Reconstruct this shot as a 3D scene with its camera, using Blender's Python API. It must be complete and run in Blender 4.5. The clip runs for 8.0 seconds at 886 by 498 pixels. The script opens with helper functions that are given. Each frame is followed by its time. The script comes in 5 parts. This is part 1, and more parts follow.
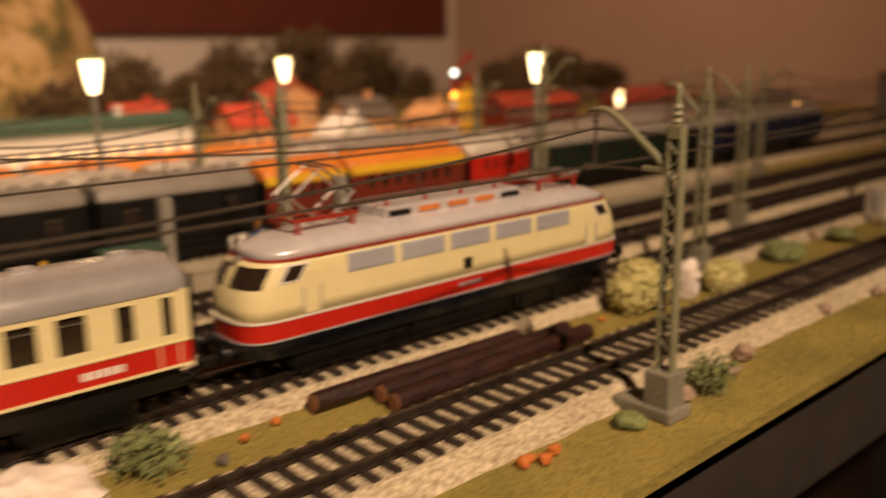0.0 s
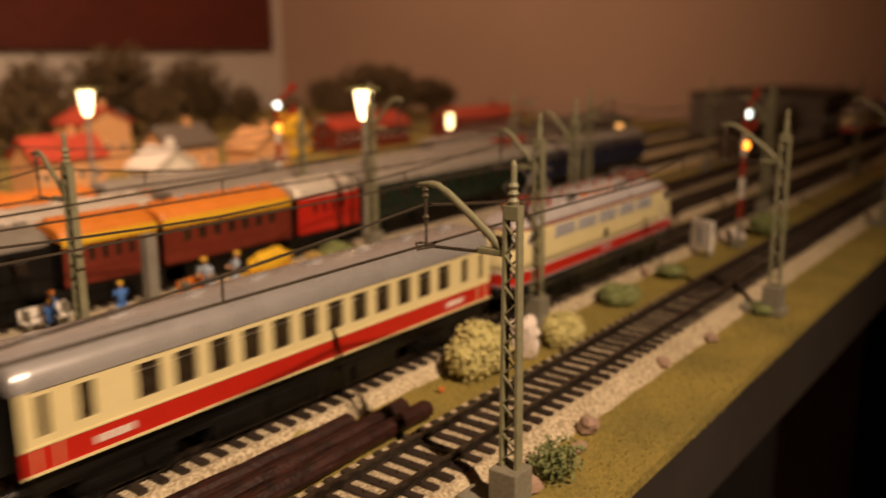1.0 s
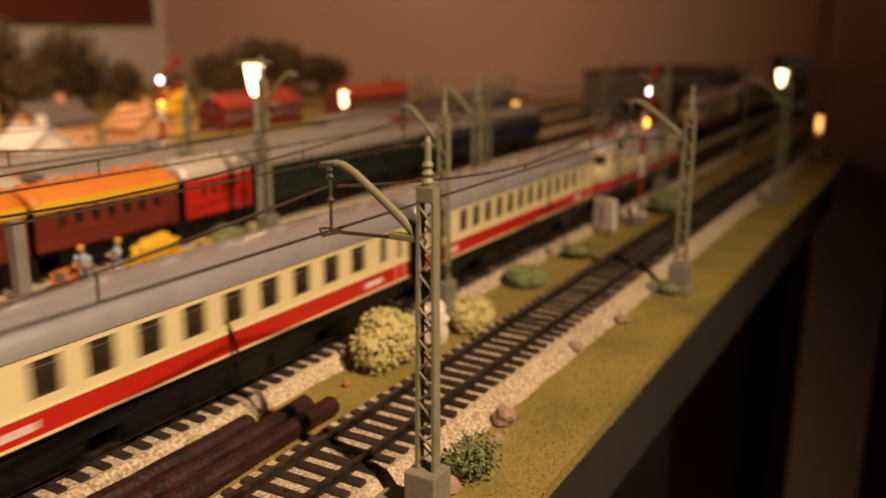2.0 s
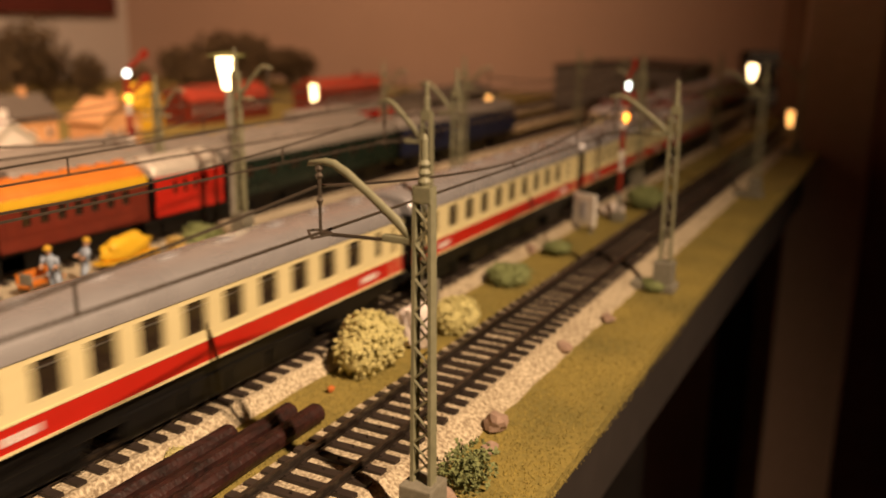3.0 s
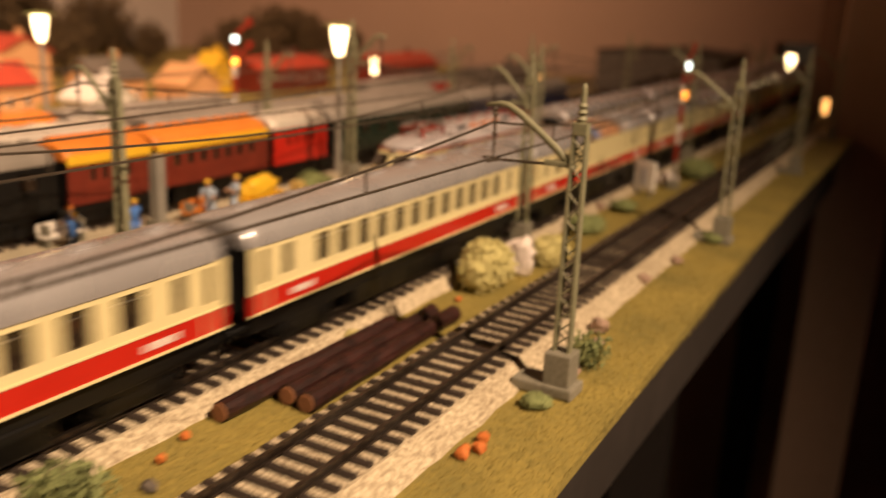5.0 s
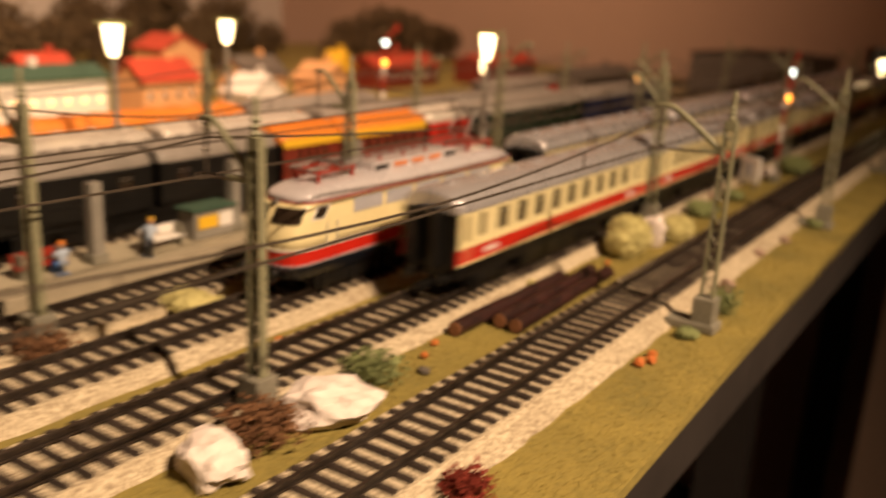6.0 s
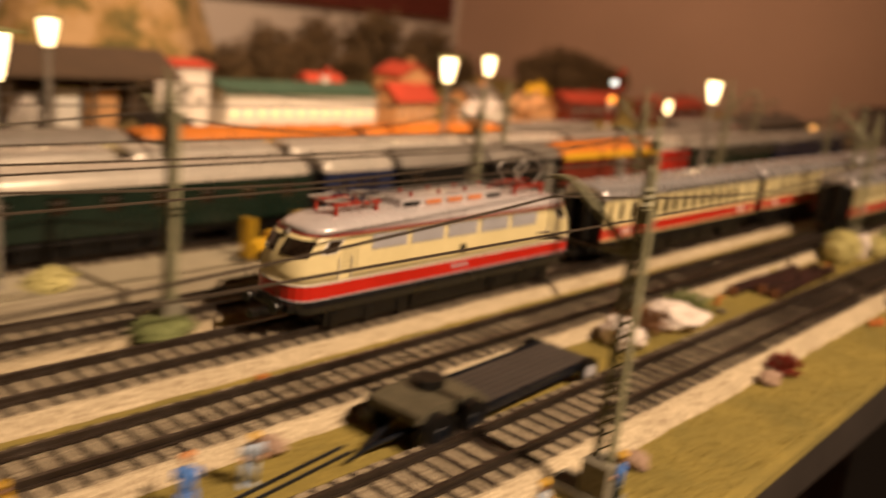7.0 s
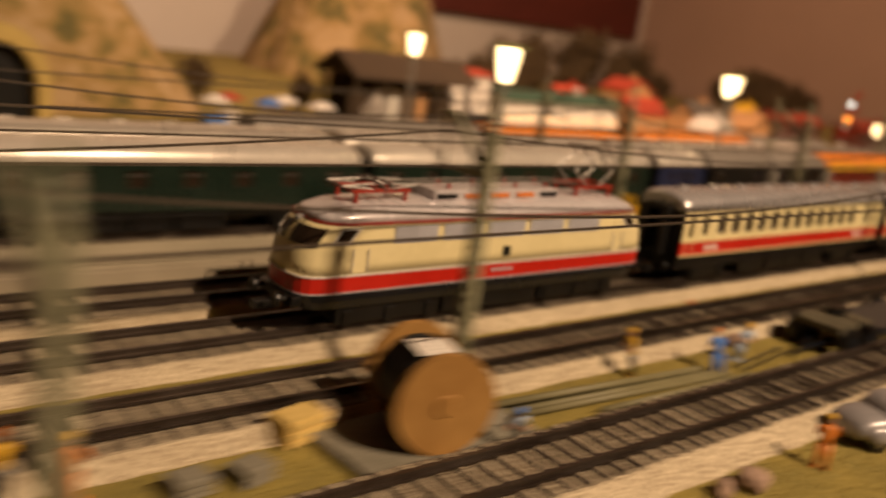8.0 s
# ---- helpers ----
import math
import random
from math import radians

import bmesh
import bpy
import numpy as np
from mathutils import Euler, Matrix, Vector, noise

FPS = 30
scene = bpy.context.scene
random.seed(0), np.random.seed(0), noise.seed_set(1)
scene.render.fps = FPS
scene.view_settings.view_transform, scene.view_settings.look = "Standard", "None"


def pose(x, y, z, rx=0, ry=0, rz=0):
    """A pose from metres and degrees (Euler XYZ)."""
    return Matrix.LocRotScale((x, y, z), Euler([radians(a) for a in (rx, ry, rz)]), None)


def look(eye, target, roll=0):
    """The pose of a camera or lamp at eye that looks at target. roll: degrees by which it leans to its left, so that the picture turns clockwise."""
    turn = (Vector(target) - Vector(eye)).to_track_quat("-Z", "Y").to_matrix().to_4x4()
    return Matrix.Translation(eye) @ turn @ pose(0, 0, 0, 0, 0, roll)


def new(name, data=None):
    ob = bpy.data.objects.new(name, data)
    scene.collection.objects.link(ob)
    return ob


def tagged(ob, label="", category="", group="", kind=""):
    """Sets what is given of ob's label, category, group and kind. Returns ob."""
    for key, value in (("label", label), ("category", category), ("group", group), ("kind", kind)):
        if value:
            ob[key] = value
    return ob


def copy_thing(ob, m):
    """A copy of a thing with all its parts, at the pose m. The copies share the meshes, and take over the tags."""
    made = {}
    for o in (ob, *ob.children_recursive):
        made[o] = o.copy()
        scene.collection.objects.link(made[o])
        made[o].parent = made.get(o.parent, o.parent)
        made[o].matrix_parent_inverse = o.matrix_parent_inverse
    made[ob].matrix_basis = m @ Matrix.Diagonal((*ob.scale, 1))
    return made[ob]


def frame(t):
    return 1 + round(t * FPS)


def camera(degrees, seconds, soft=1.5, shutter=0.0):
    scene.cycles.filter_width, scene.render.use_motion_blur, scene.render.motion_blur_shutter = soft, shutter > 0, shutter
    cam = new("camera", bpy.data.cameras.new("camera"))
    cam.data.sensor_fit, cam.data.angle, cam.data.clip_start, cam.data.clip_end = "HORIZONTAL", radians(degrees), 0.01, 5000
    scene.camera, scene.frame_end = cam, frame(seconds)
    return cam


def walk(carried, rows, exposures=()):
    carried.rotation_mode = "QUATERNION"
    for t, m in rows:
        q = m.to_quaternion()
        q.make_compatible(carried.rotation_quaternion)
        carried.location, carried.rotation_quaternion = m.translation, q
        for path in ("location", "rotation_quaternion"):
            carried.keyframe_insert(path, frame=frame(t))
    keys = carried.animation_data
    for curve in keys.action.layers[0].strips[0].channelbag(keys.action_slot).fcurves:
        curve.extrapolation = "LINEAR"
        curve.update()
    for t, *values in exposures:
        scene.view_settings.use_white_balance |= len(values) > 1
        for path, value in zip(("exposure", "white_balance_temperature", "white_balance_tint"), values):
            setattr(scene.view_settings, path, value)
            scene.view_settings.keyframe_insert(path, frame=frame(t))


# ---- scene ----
cam = camera(53.7, 8.0, soft=1.6, shutter=0.7)
cam.data.dof.use_dof = True
cam.data.dof.focus_distance = 0.235
cam.data.dof.aperture_fstop = 10.0
PATH = [
    (0, (-0.01, -0.184, 0.112), (1.294, 1.262, -0.343), -0.6),
    (0.5, (0.01, -0.175, 0.119), (1.456, 1.135, -0.319), -0.4),
    (1, (0.017, -0.164, 0.128), (1.573, 1.013, -0.311), -0.4),
    (1.5, (0.027, -0.154, 0.127), (1.653, 0.914, -0.336), -0.4),
    (2, (0.031, -0.149, 0.125), (1.712, 0.82, -0.36), 0.3),
    (3.5, (0.038, -0.132, 0.124), (1.757, 0.758, -0.384), 0.8),
    (4, (0.032, -0.129, 0.12), (1.748, 0.749, -0.412), 1.4),
    (5.5, (-0.096, -0.139, 0.124), (1.566, 0.834, -0.415), 3.3),
    (6, (-0.147, -0.141, 0.13), (1.462, 0.912, -0.421), 3.1),
    (6.5, (-0.226, -0.145, 0.131), (1.347, 0.986, -0.373), 4.5),
    (7, (-0.337, -0.154, 0.131), (1.129, 1.113, -0.366), 6.3),
    (7.5, (-0.417, -0.155, 0.12), (0.967, 1.199, -0.383), 6.2),
    (8, (-0.524, -0.154, 0.12), (0.737, 1.315, -0.382), 8.0),
]
walk(cam, [(t, look(eye, target, roll)) for t, eye, target, roll in PATH], [(0.0, -0.36), (0.5, -0.30), (1.0, -0.36), (2.0, -0.18), (3.5, 0.10), (5.5, 0.08), (6.5, 0.05), (7.0, -0.13), (7.5, -0.28), (8.0, -0.38)])

# ---- world and lamps ----
world = bpy.data.worlds.new("world")
world.use_nodes = True
world.node_tree.nodes["Background"].inputs[0].default_value = (1.0, 0.62, 0.35, 1)
world.node_tree.nodes["Background"].inputs[1].default_value = 0.02
scene.world = world
scene.view_settings.exposure = 0.0


def lamp(name, kind, place, watts, colour, radius):
    data = bpy.data.lights.new(name, kind)
    data.energy, data.color, data.shadow_soft_size = watts, colour, radius
    ob = new(name, data)
    ob.location = place
    return ob


# the work lamp behind the layout's edge, and an added unseen spot that brightens the town and far walls
def shade(ob, target, degrees, blend):
    ob.matrix_basis = look(ob.location, target)
    ob.data.spot_size, ob.data.spot_blend = radians(degrees), blend


shade(lamp("work_lamp", "SPOT", (-0.06, -0.76, 0.87), 108.0, (1.0, 0.69, 0.44), 0.012), (-0.21, 0.18, 0.0), 104, 0.9)
shade(lamp("back_fill", "SPOT", (0.0, 0.05, 1.10), 104.0, (1.0, 0.60, 0.37), 0.05), (0.70, 1.34, 0.36), 111, 0.75)


# ---- materials ----
def mat(name, colour, colour2=None, rough=0.7, metal=0.0, grain=900.0, broad=60.0, bump=0.15, dist=0.0003, coat=0.0, spread=0.5, per_object=0.0):
    m = bpy.data.materials.new(name)
    m.use_nodes = True
    n, l = m.node_tree.nodes, m.node_tree.links
    p = n["Principled BSDF"]
    tc = n.new("ShaderNodeTexCoord")
    fine, wide = n.new("ShaderNodeTexNoise"), n.new("ShaderNodeTexNoise")
    for q, s, d in ((fine, grain, 4.0), (wide, broad, 3.0)):
        q.inputs["Scale"].default_value, q.inputs["Detail"].default_value = s, d
        l.new(tc.outputs["Object"], q.inputs["Vector"])
    add = n.new("ShaderNodeMath")
    add.operation = "MULTIPLY_ADD"
    l.new(fine.outputs["Fac"], add.inputs[0])
    add.inputs[1].default_value = spread
    half = n.new("ShaderNodeMath")
    half.operation = "MULTIPLY"
    half.inputs[1].default_value = 1 - spread
    l.new(wide.outputs["Fac"], half.inputs[0])
    l.new(half.outputs[0], add.inputs[2])
    ramp = n.new("ShaderNodeValToRGB")
    ramp.color_ramp.elements[0].position, ramp.color_ramp.elements[1].position = 0.36, 0.64
    c2 = colour2 or tuple(c * 0.72 for c in colour)
    ramp.color_ramp.elements[0].color, ramp.color_ramp.elements[1].color = (*c2, 1), (*colour, 1)
    l.new(add.outputs[0], ramp.inputs[0])
    out = ramp.outputs[0]
    if per_object:
        info = n.new("ShaderNodeObjectInfo")
        hsv = n.new("ShaderNodeHueSaturation")
        rng = n.new("ShaderNodeMapRange")
        rng.inputs[3].default_value, rng.inputs[4].default_value = 1 - per_object, 1 + per_object
        l.new(info.outputs["Random"], rng.inputs[0])
        l.new(rng.outputs[0], hsv.inputs["Value"])
        l.new(out, hsv.inputs["Color"])
        out = hsv.outputs[0]
    l.new(out, p.inputs["Base Color"])
    p.inputs["Metallic"].default_value = metal
    p.inputs["Coat Weight"].default_value = coat
    rr = n.new("ShaderNodeMapRange")
    rr.inputs[3].default_value, rr.inputs[4].default_value = max(0.05, rough - 0.12), min(1.0, rough + 0.1)
    l.new(wide.outputs["Fac"], rr.inputs[0])
    l.new(rr.outputs[0], p.inputs["Roughness"])
    if bump:
        b = n.new("ShaderNodeBump")
        b.inputs["Strength"].default_value, b.inputs["Distance"].default_value = bump, dist
        l.new(fine.outputs["Fac"], b.inputs["Height"])
        l.new(b.outputs[0], p.inputs["Normal"])
    return m


def glow(name, colour, strength):
    m = bpy.data.materials.new(name)
    m.use_nodes = True
    p = m.node_tree.nodes["Principled BSDF"]
    p.inputs["Base Color"].default_value = (*colour, 1)
    p.inputs["Emission Color"].default_value = (*colour, 1)
    p.inputs["Emission Strength"].default_value = strength
    return m


def glass(name, colour, rough=0.03):
    m = bpy.data.materials.new(name)
    m.use_nodes = True
    p = m.node_tree.nodes["Principled BSDF"]
    p.inputs["Base Color"].default_value = (*colour, 1)
    p.inputs["Transmission Weight"].default_value = 1.0
    p.inputs["Roughness"].default_value = rough
    p.inputs["IOR"].default_value = 1.3
    return m


def ballast_material():
    m = mat("ballast_cork", (0.70, 0.60, 0.42), (0.24, 0.18, 0.11), 0.95, grain=850, broad=40, bump=0.9, dist=0.0012, spread=0.85)
    return m


GRASS = mat("grass_mat", (0.32, 0.245, 0.055), (0.18, 0.148, 0.036), 1.0, grain=420, broad=26, bump=0.6, dist=0.0010, spread=0.4)
CORK = ballast_material()
SLEEPER = mat("sleeper_plastic", (0.035, 0.024, 0.018), rough=0.6, per_object=0.25)
RAIL = mat("rail_steel", (0.12, 0.10, 0.085), (0.05, 0.035, 0.025), 0.35, 0.8, grain=400)
CREAM = mat("cream_paint", (0.74, 0.645, 0.36), (0.68, 0.59, 0.32), 0.38, grain=300, broad=30, bump=0.03)
RED = mat("red_paint", (0.50, 0.020, 0.010), (0.42, 0.016, 0.008), 0.33, grain=300, broad=30, bump=0.03)
SILVER = mat("silver_roof_paint", (0.66, 0.64, 0.65), (0.56, 0.54, 0.55), 0.28, 0.62, grain=300, broad=40, bump=0.05)
LOCOROOF = mat("pale_silver_paint", (0.66, 0.62, 0.63), (0.56, 0.52, 0.53), 0.30, 0.3, grain=300, broad=40, bump=0.05)
DARKGREY = mat("dark_grey_paint", (0.006, 0.008, 0.013), rough=0.3, grain=300)
BLACK = mat("black_plastic", (0.006, 0.0055, 0.005), rough=0.42)
GRILLE = mat("grille_grey", (0.52, 0.52, 0.56), (0.44, 0.44, 0.48), 0.5, 0.2)
REDPART = mat("red_insulator", (0.30, 0.03, 0.015), rough=0.4)
STEEL = mat("bright_steel", (0.55, 0.53, 0.5), rough=0.3, metal=0.9)
ROD = mat("dull_rod", (0.20, 0.18, 0.16), rough=0.45, metal=0.5)
ARMSTEEL = mat("worn_arm_steel", (0.40, 0.37, 0.34), (0.28, 0.26, 0.24), rough=0.45, metal=0.4)
PANE = mat("dark_pane", (0.030, 0.020, 0.013), rough=0.08, bump=0.0, coat=0.5)
DOME = glass("dome_glass", (0.95, 0.85, 0.7))
WOOD_IN = mat("tan_interior", (0.42, 0.22, 0.09), rough=0.6)
MAST = mat("mast_olive", (0.26, 0.25, 0.155), (0.19, 0.185, 0.11), 0.55, grain=500)
BASE = mat("mast_base_grey", (0.24, 0.22, 0.17), (0.15, 0.14, 0.10), 0.85, grain=700)
WIRE = mat("wire_bronze", (0.13, 0.105, 0.08), rough=0.4, metal=0.6)
BULB = glow("lamp_glow", (1.0, 0.70, 0.34), 9.0)
BULB_SOFT = glow("lamp_glow_dim", (1.0, 0.45, 0.12), 2.5)
SIG_WHITE = glow("signal_white", (0.85, 0.95, 0.85), 5.0)
SIG_AMBER = glow("signal_amber", (1.0, 0.30, 0.03), 8.0)
WINDOW_LIT = glow("window_lit", (1.0, 0.62, 0.28), 1.6)
POLE = mat("pole_grey", (0.28, 0.26, 0.22), rough=0.5)
CAP = mat("lamp_cap_green", (0.26, 0.28, 0.10), rough=0.5)
LOG = mat("log_brown", (0.038, 0.009, 0.006), (0.008, 0.003, 0.0025), 0.55, grain=500, broad=120, bump=0.7, dist=0.0006)
LOGEND = mat("log_cut", (0.26, 0.11, 0.045), (0.16, 0.065, 0.025), 0.85)
ROCK = mat("white_rock", (0.80, 0.72, 0.66), (0.66, 0.57, 0.51), 0.85, grain=350, broad=60, bump=0.6, dist=0.0008)
PINKROCK = mat("pink_rock", (0.40, 0.28, 0.21), (0.27, 0.18, 0.13), 0.9, grain=500, bump=0.5)
ORANGE = mat("orange_stone", (0.62, 0.20, 0.04), (0.45, 0.12, 0.02), 0.8, grain=500)
LICHEN = mat("pale_lichen", (0.68, 0.61, 0.27), (0.48, 0.43, 0.17), 1.0, grain=1500, bump=0.8, dist=0.0008)
GREEN = mat("green_foliage", (0.27, 0.30, 0.12), (0.13, 0.155, 0.055), 1.0, grain=1500, bump=0.8)
BROWNBUSH = mat("brown_foliage", (0.25, 0.12, 0.050), (0.12, 0.055, 0.024), 1.0, grain=1500)
REDBUSH = mat("red_foliage", (0.30, 0.04, 0.02), (0.16, 0.02, 0.01), 1.0, grain=1500)
DARKTREE = mat("dark_tree", (0.15, 0.095, 0.042), (0.06, 0.042, 0.018), 1.0, grain=700, bump=0.8, dist=0.001)
TRUNK = mat("trunk_bark", (0.07, 0.045, 0.025), rough=0.95)


def hill_material():
    m = mat("hill_turf", (0.36, 0.235, 0.09), (0.12, 0.105, 0.035), 1.0, grain=60, broad=13, bump=1.0, dist=0.006, spread=0.35)
    ramp = m.node_tree.nodes["Color Ramp"].color_ramp
    ramp.elements[0].position, ramp.elements[1].position = 0.43, 0.53
    e = ramp.elements.new(0.58)
    e.color = (0.43, 0.30, 0.15, 1)
    e = ramp.elements.new(0.47)
    e.color = (0.22, 0.165, 0.05, 1)
    return m


HILL = hill_material()
CONCRETE = mat("platform_concrete", (0.46, 0.40, 0.28), (0.34, 0.30, 0.21), 0.9, grain=700, broad=50, bump=0.3)
KERB = mat("platform_kerb", (0.36, 0.31, 0.22), (0.26, 0.22, 0.15), 0.9)
BOARDWOOD = mat("fascia_board", (0.034, 0.026, 0.022), (0.026, 0.020, 0.017), 0.7, grain=90, broad=12, bump=0.2)
WALLWHITE = mat("wall_plaster", (0.66, 0.60, 0.52), (0.60, 0.54, 0.47), 0.95, grain=120, broad=5, bump=0.2)
WALLBROWN = mat("wall_tan", (0.47, 0.32, 0.235), (0.42, 0.285, 0.205), 0.95, grain=120, broad=4, bump=0.2)
DARKRED = mat("beam_dark_red", (0.13, 0.022, 0.012), (0.09, 0.016, 0.01), 0.7, grain=60, broad=8)
CUPBOARD = mat("cupboard_brown", (0.27, 0.14, 0.085), (0.21, 0.105, 0.06), 0.6, grain=80, broad=6)
CARPET = mat("room_floor", (0.02, 0.016, 0.014), rough=0.95, grain=200)
SKIN = mat("figure_skin", (0.62, 0.36, 0.22), rough=0.7)
BLUE = mat("figure_blue", (0.07, 0.20, 0.58), rough=0.7)
PALEBLUE = mat("figure_pale_blue", (0.42, 0.50, 0.62), rough=0.7)
YELLOW = mat("figure_yellow", (0.72, 0.42, 0.03), rough=0.6)
WHITE = mat("white_paint", (0.78, 0.74, 0.68), (0.7, 0.66, 0.6), 0.6)
ORANGEPAINT = mat("orange_paint", (0.68, 0.22, 0.03), (0.55, 0.17, 0.02), 0.5, grain=200)
YELLOWPAINT = mat("yellow_paint", (0.80, 0.49, 0.03), (0.70, 0.42, 0.02), 0.5, grain=200)
BROWNRED = mat("brown_red_paint", (0.17, 0.025, 0.012), (0.12, 0.018, 0.01), 0.45, grain=200)
DARKGREEN = mat("dark_green_paint", (0.010, 0.021, 0.014), (0.007, 0.015, 0.010), 0.3, grain=200)
NAVY = mat("navy_paint", (0.018, 0.025, 0.07), rough=0.4, grain=200)
PALEROOF = mat("pale_roof_paint", (0.70, 0.64, 0.56), (0.58, 0.53, 0.46), 0.30, 0.3, grain=200, broad=25)
GREYROOF = mat("grey_roof_paint", (0.26, 0.23, 0.20), (0.2, 0.18, 0.155), 0.5, grain=200)
PEACH = mat("peach_wall", (0.66, 0.36, 0.16), (0.56, 0.3, 0.13), 0.85)
REDROOF = mat("red_tiles", (0.50, 0.06, 0.025), (0.32, 0.04, 0.018), 0.8, grain=300, bump=0.6)
GREYTILE = mat("grey_tiles", (0.13, 0.11, 0.09), (0.09, 0.075, 0.06), 0.8, grain=300, bump=0.6)
GREENROOF = mat("green_roof", (0.05, 0.10, 0.065), (0.03, 0.07, 0.045), 0.7, grain=200)
CARSILVER = mat("car_silver", (0.36, 0.35, 0.36), (0.29, 0.28, 0.29), 0.42, 0.3, grain=200, coat=0.15, bump=0)
REELWOOD = mat("reel_wood", (0.37, 0.20, 0.05), (0.28, 0.14, 0.03), 0.75, grain=140, broad=40, bump=0.3)
PIPE = mat("pipe_olive", (0.20, 0.18, 0.09), (0.14, 0.125, 0.06), 0.6)
TRAILERDECK = mat("trailer_deck", (0.105, 0.092, 0.058), (0.07, 0.062, 0.04), 0.6, grain=300)
TRAILERBED = mat("trailer_bed", (0.060, 0.050, 0.046), (0.042, 0.036, 0.033), 0.6, grain=300)
STRAW = mat("straw_crate", (0.66, 0.48, 0.16), (0.5, 0.35, 0.1), 0.9, grain=400, bump=0.5)


# ---- mesh helpers ----
def thing(name, label, category, group="", place=None, kind=""):
    ob = new(name)
    ob.empty_display_size = 0.01
    if place is not None:
        ob.matrix_basis = place
    return tagged(ob, label, category, group, kind)


def mesh_of(bm, name, materials, smooth=False):
    me = bpy.data.meshes.new(name)
    bmesh.ops.recalc_face_normals(bm, faces=bm.faces)
    bm.to_mesh(me)
    bm.free()
    for m in materials if isinstance(materials, (list, tuple)) else [materials]:
        me.materials.append(m)
    if smooth:
        me.polygons.foreach_set("use_smooth", [True] * len(me.polygons))
    return me


def part(name, bm, material, parent, label="", smooth=False, place=None):
    ob = new(name, mesh_of(bm, name, material, smooth))
    ob.parent = parent
    if place is not None:
        ob.matrix_basis = place
    return tagged(ob, label)


def again(ob, parent, place):
    o = new(ob.name.split(".")[0], ob.data)
    o.parent = parent
    o.matrix_basis = place
    return o


def box(bm, x0, x1, y0, y1, z0, z1, bevel=0.0, mi=0):
    v = [bm.verts.new((x, y, z)) for x in (x0, x1) for y in (y0, y1) for z in (z0, z1)]
    fs = [bm.faces.new([v[i] for i in q]) for q in ((0, 1, 3, 2), (4, 6, 7, 5), (0, 4, 5, 1), (2, 3, 7, 6), (0, 2, 6, 4), (1, 5, 7, 3))]
    for q in fs:
        q.material_index = mi
    if bevel:
        es = list({e for q in fs for e in q.edges})
        bmesh.ops.bevel(bm, geom=es, offset=bevel, segments=2, affect="EDGES", profile=0.6)
    return bm


def tube(bm, a, b, r0, r1=None, n=10, caps=True, mi=0):
    a, b = Vector(a), Vector(b)
    r1 = r0 if r1 is None else r1
    q = (b - a).to_track_quat("Z", "Y")
    rings = []
    for c, r in ((a, r0), (b, r1)):
        rings.append([bm.verts.new(c + q @ Vector((r * math.cos(2 * math.pi * i / n), r * math.sin(2 * math.pi * i / n), 0))) for i in range(n)])
    fs = [bm.faces.new((rings[0][i], rings[0][(i + 1) % n], rings[1][(i + 1) % n], rings[1][i])) for i in range(n)]
    if caps:
        fs += [bm.faces.new(rings[0][::-1]), bm.faces.new(rings[1])]
    for q in fs:
        q.material_index = mi
    return bm


def polytube(bm, pts, r, n=6, mi=0):
    for a, b in zip(pts, pts[1:]):
        tube(bm, a, b, r, r, n, True, mi)
    return bm


def loft(bm, rings, cap=True, mi=0):
    vs = [[bm.verts.new(p) for p in ring] for ring in rings]
    n = len(vs[0])
    fs = []
    for a, b in zip(vs, vs[1:]):
        for i in range(n):
            fs.append(bm.faces.new((a[i], a[(i + 1) % n], b[(i + 1) % n], b[i])))
    if cap:
        fs += [bm.faces.new(vs[0][::-1]), bm.faces.new(vs[-1])]
    for q in fs:
        q.material_index = mi
    return bm


def spin(bm, profile, n=14, centre=(0, 0), mi=0):
    """A turned form: profile of (radius, z)."""
    return loft(bm, [[(centre[0] + r * math.cos(2 * math.pi * i / n), centre[1] + r * math.sin(2 * math.pi * i / n), z) for i in range(n)] for r, z in profile], True, mi)


def blob(bm, c, r, seed=0, rough=0.25, sub=2, squash=(1, 1, 1), freq=2.0, mi=0):
    d = bmesh.ops.create_icosphere(bm, subdivisions=sub, radius=1.0)
    s = Vector((seed * 3.7, seed * 1.3, seed * 2.1))
    for v in d["verts"]:
        k = 1 + rough * noise.noise(v.co * freq + s) + rough * 0.5 * noise.noise(v.co * freq * 2.7 + s)
        v.co = Vector((v.co.x * squash[0], v.co.y * squash[1], v.co.z * squash[2])) * k * r + Vector(c)
        for q in v.link_faces:
            q.material_index = mi
    return bm


def leaves(bm, c, radii, count, size, rng, mi=0):
    """Small bent leaf clumps scattered through an uneven volume."""
    for _ in range(count):
        d = Vector((rng.gauss(0, 1), rng.gauss(0, 1), rng.gauss(0, 1))).normalized()
        k = rng.random() ** 0.45 * (1 + 0.35 * noise.noise(d * 2.3 + Vector(c) * 90))
        p = Vector(c) + Vector((d.x * radii[0], d.y * radii[1], d.z * radii[2])) * k
        s = size * rng.uniform(0.5, 1.3)
        q = Euler((rng.uniform(0, 6.3), rng.uniform(0, 6.3), rng.uniform(0, 6.3))).to_matrix()
        v = [bm.verts.new(p + q @ Vector(w)) for w in ((-s, 0, 0), (0, -s * 0.6, s * 0.3), (s, 0, 0), (0, s * 0.6, s * 0.3), (0, 0, -s * 0.5))]
        for f3 in ((0, 1, 3), (1, 2, 3), (0, 4, 1), (2, 4, 3)):
            bm.faces.new([v[i] for i in f3]).material_index = mi
    return bm


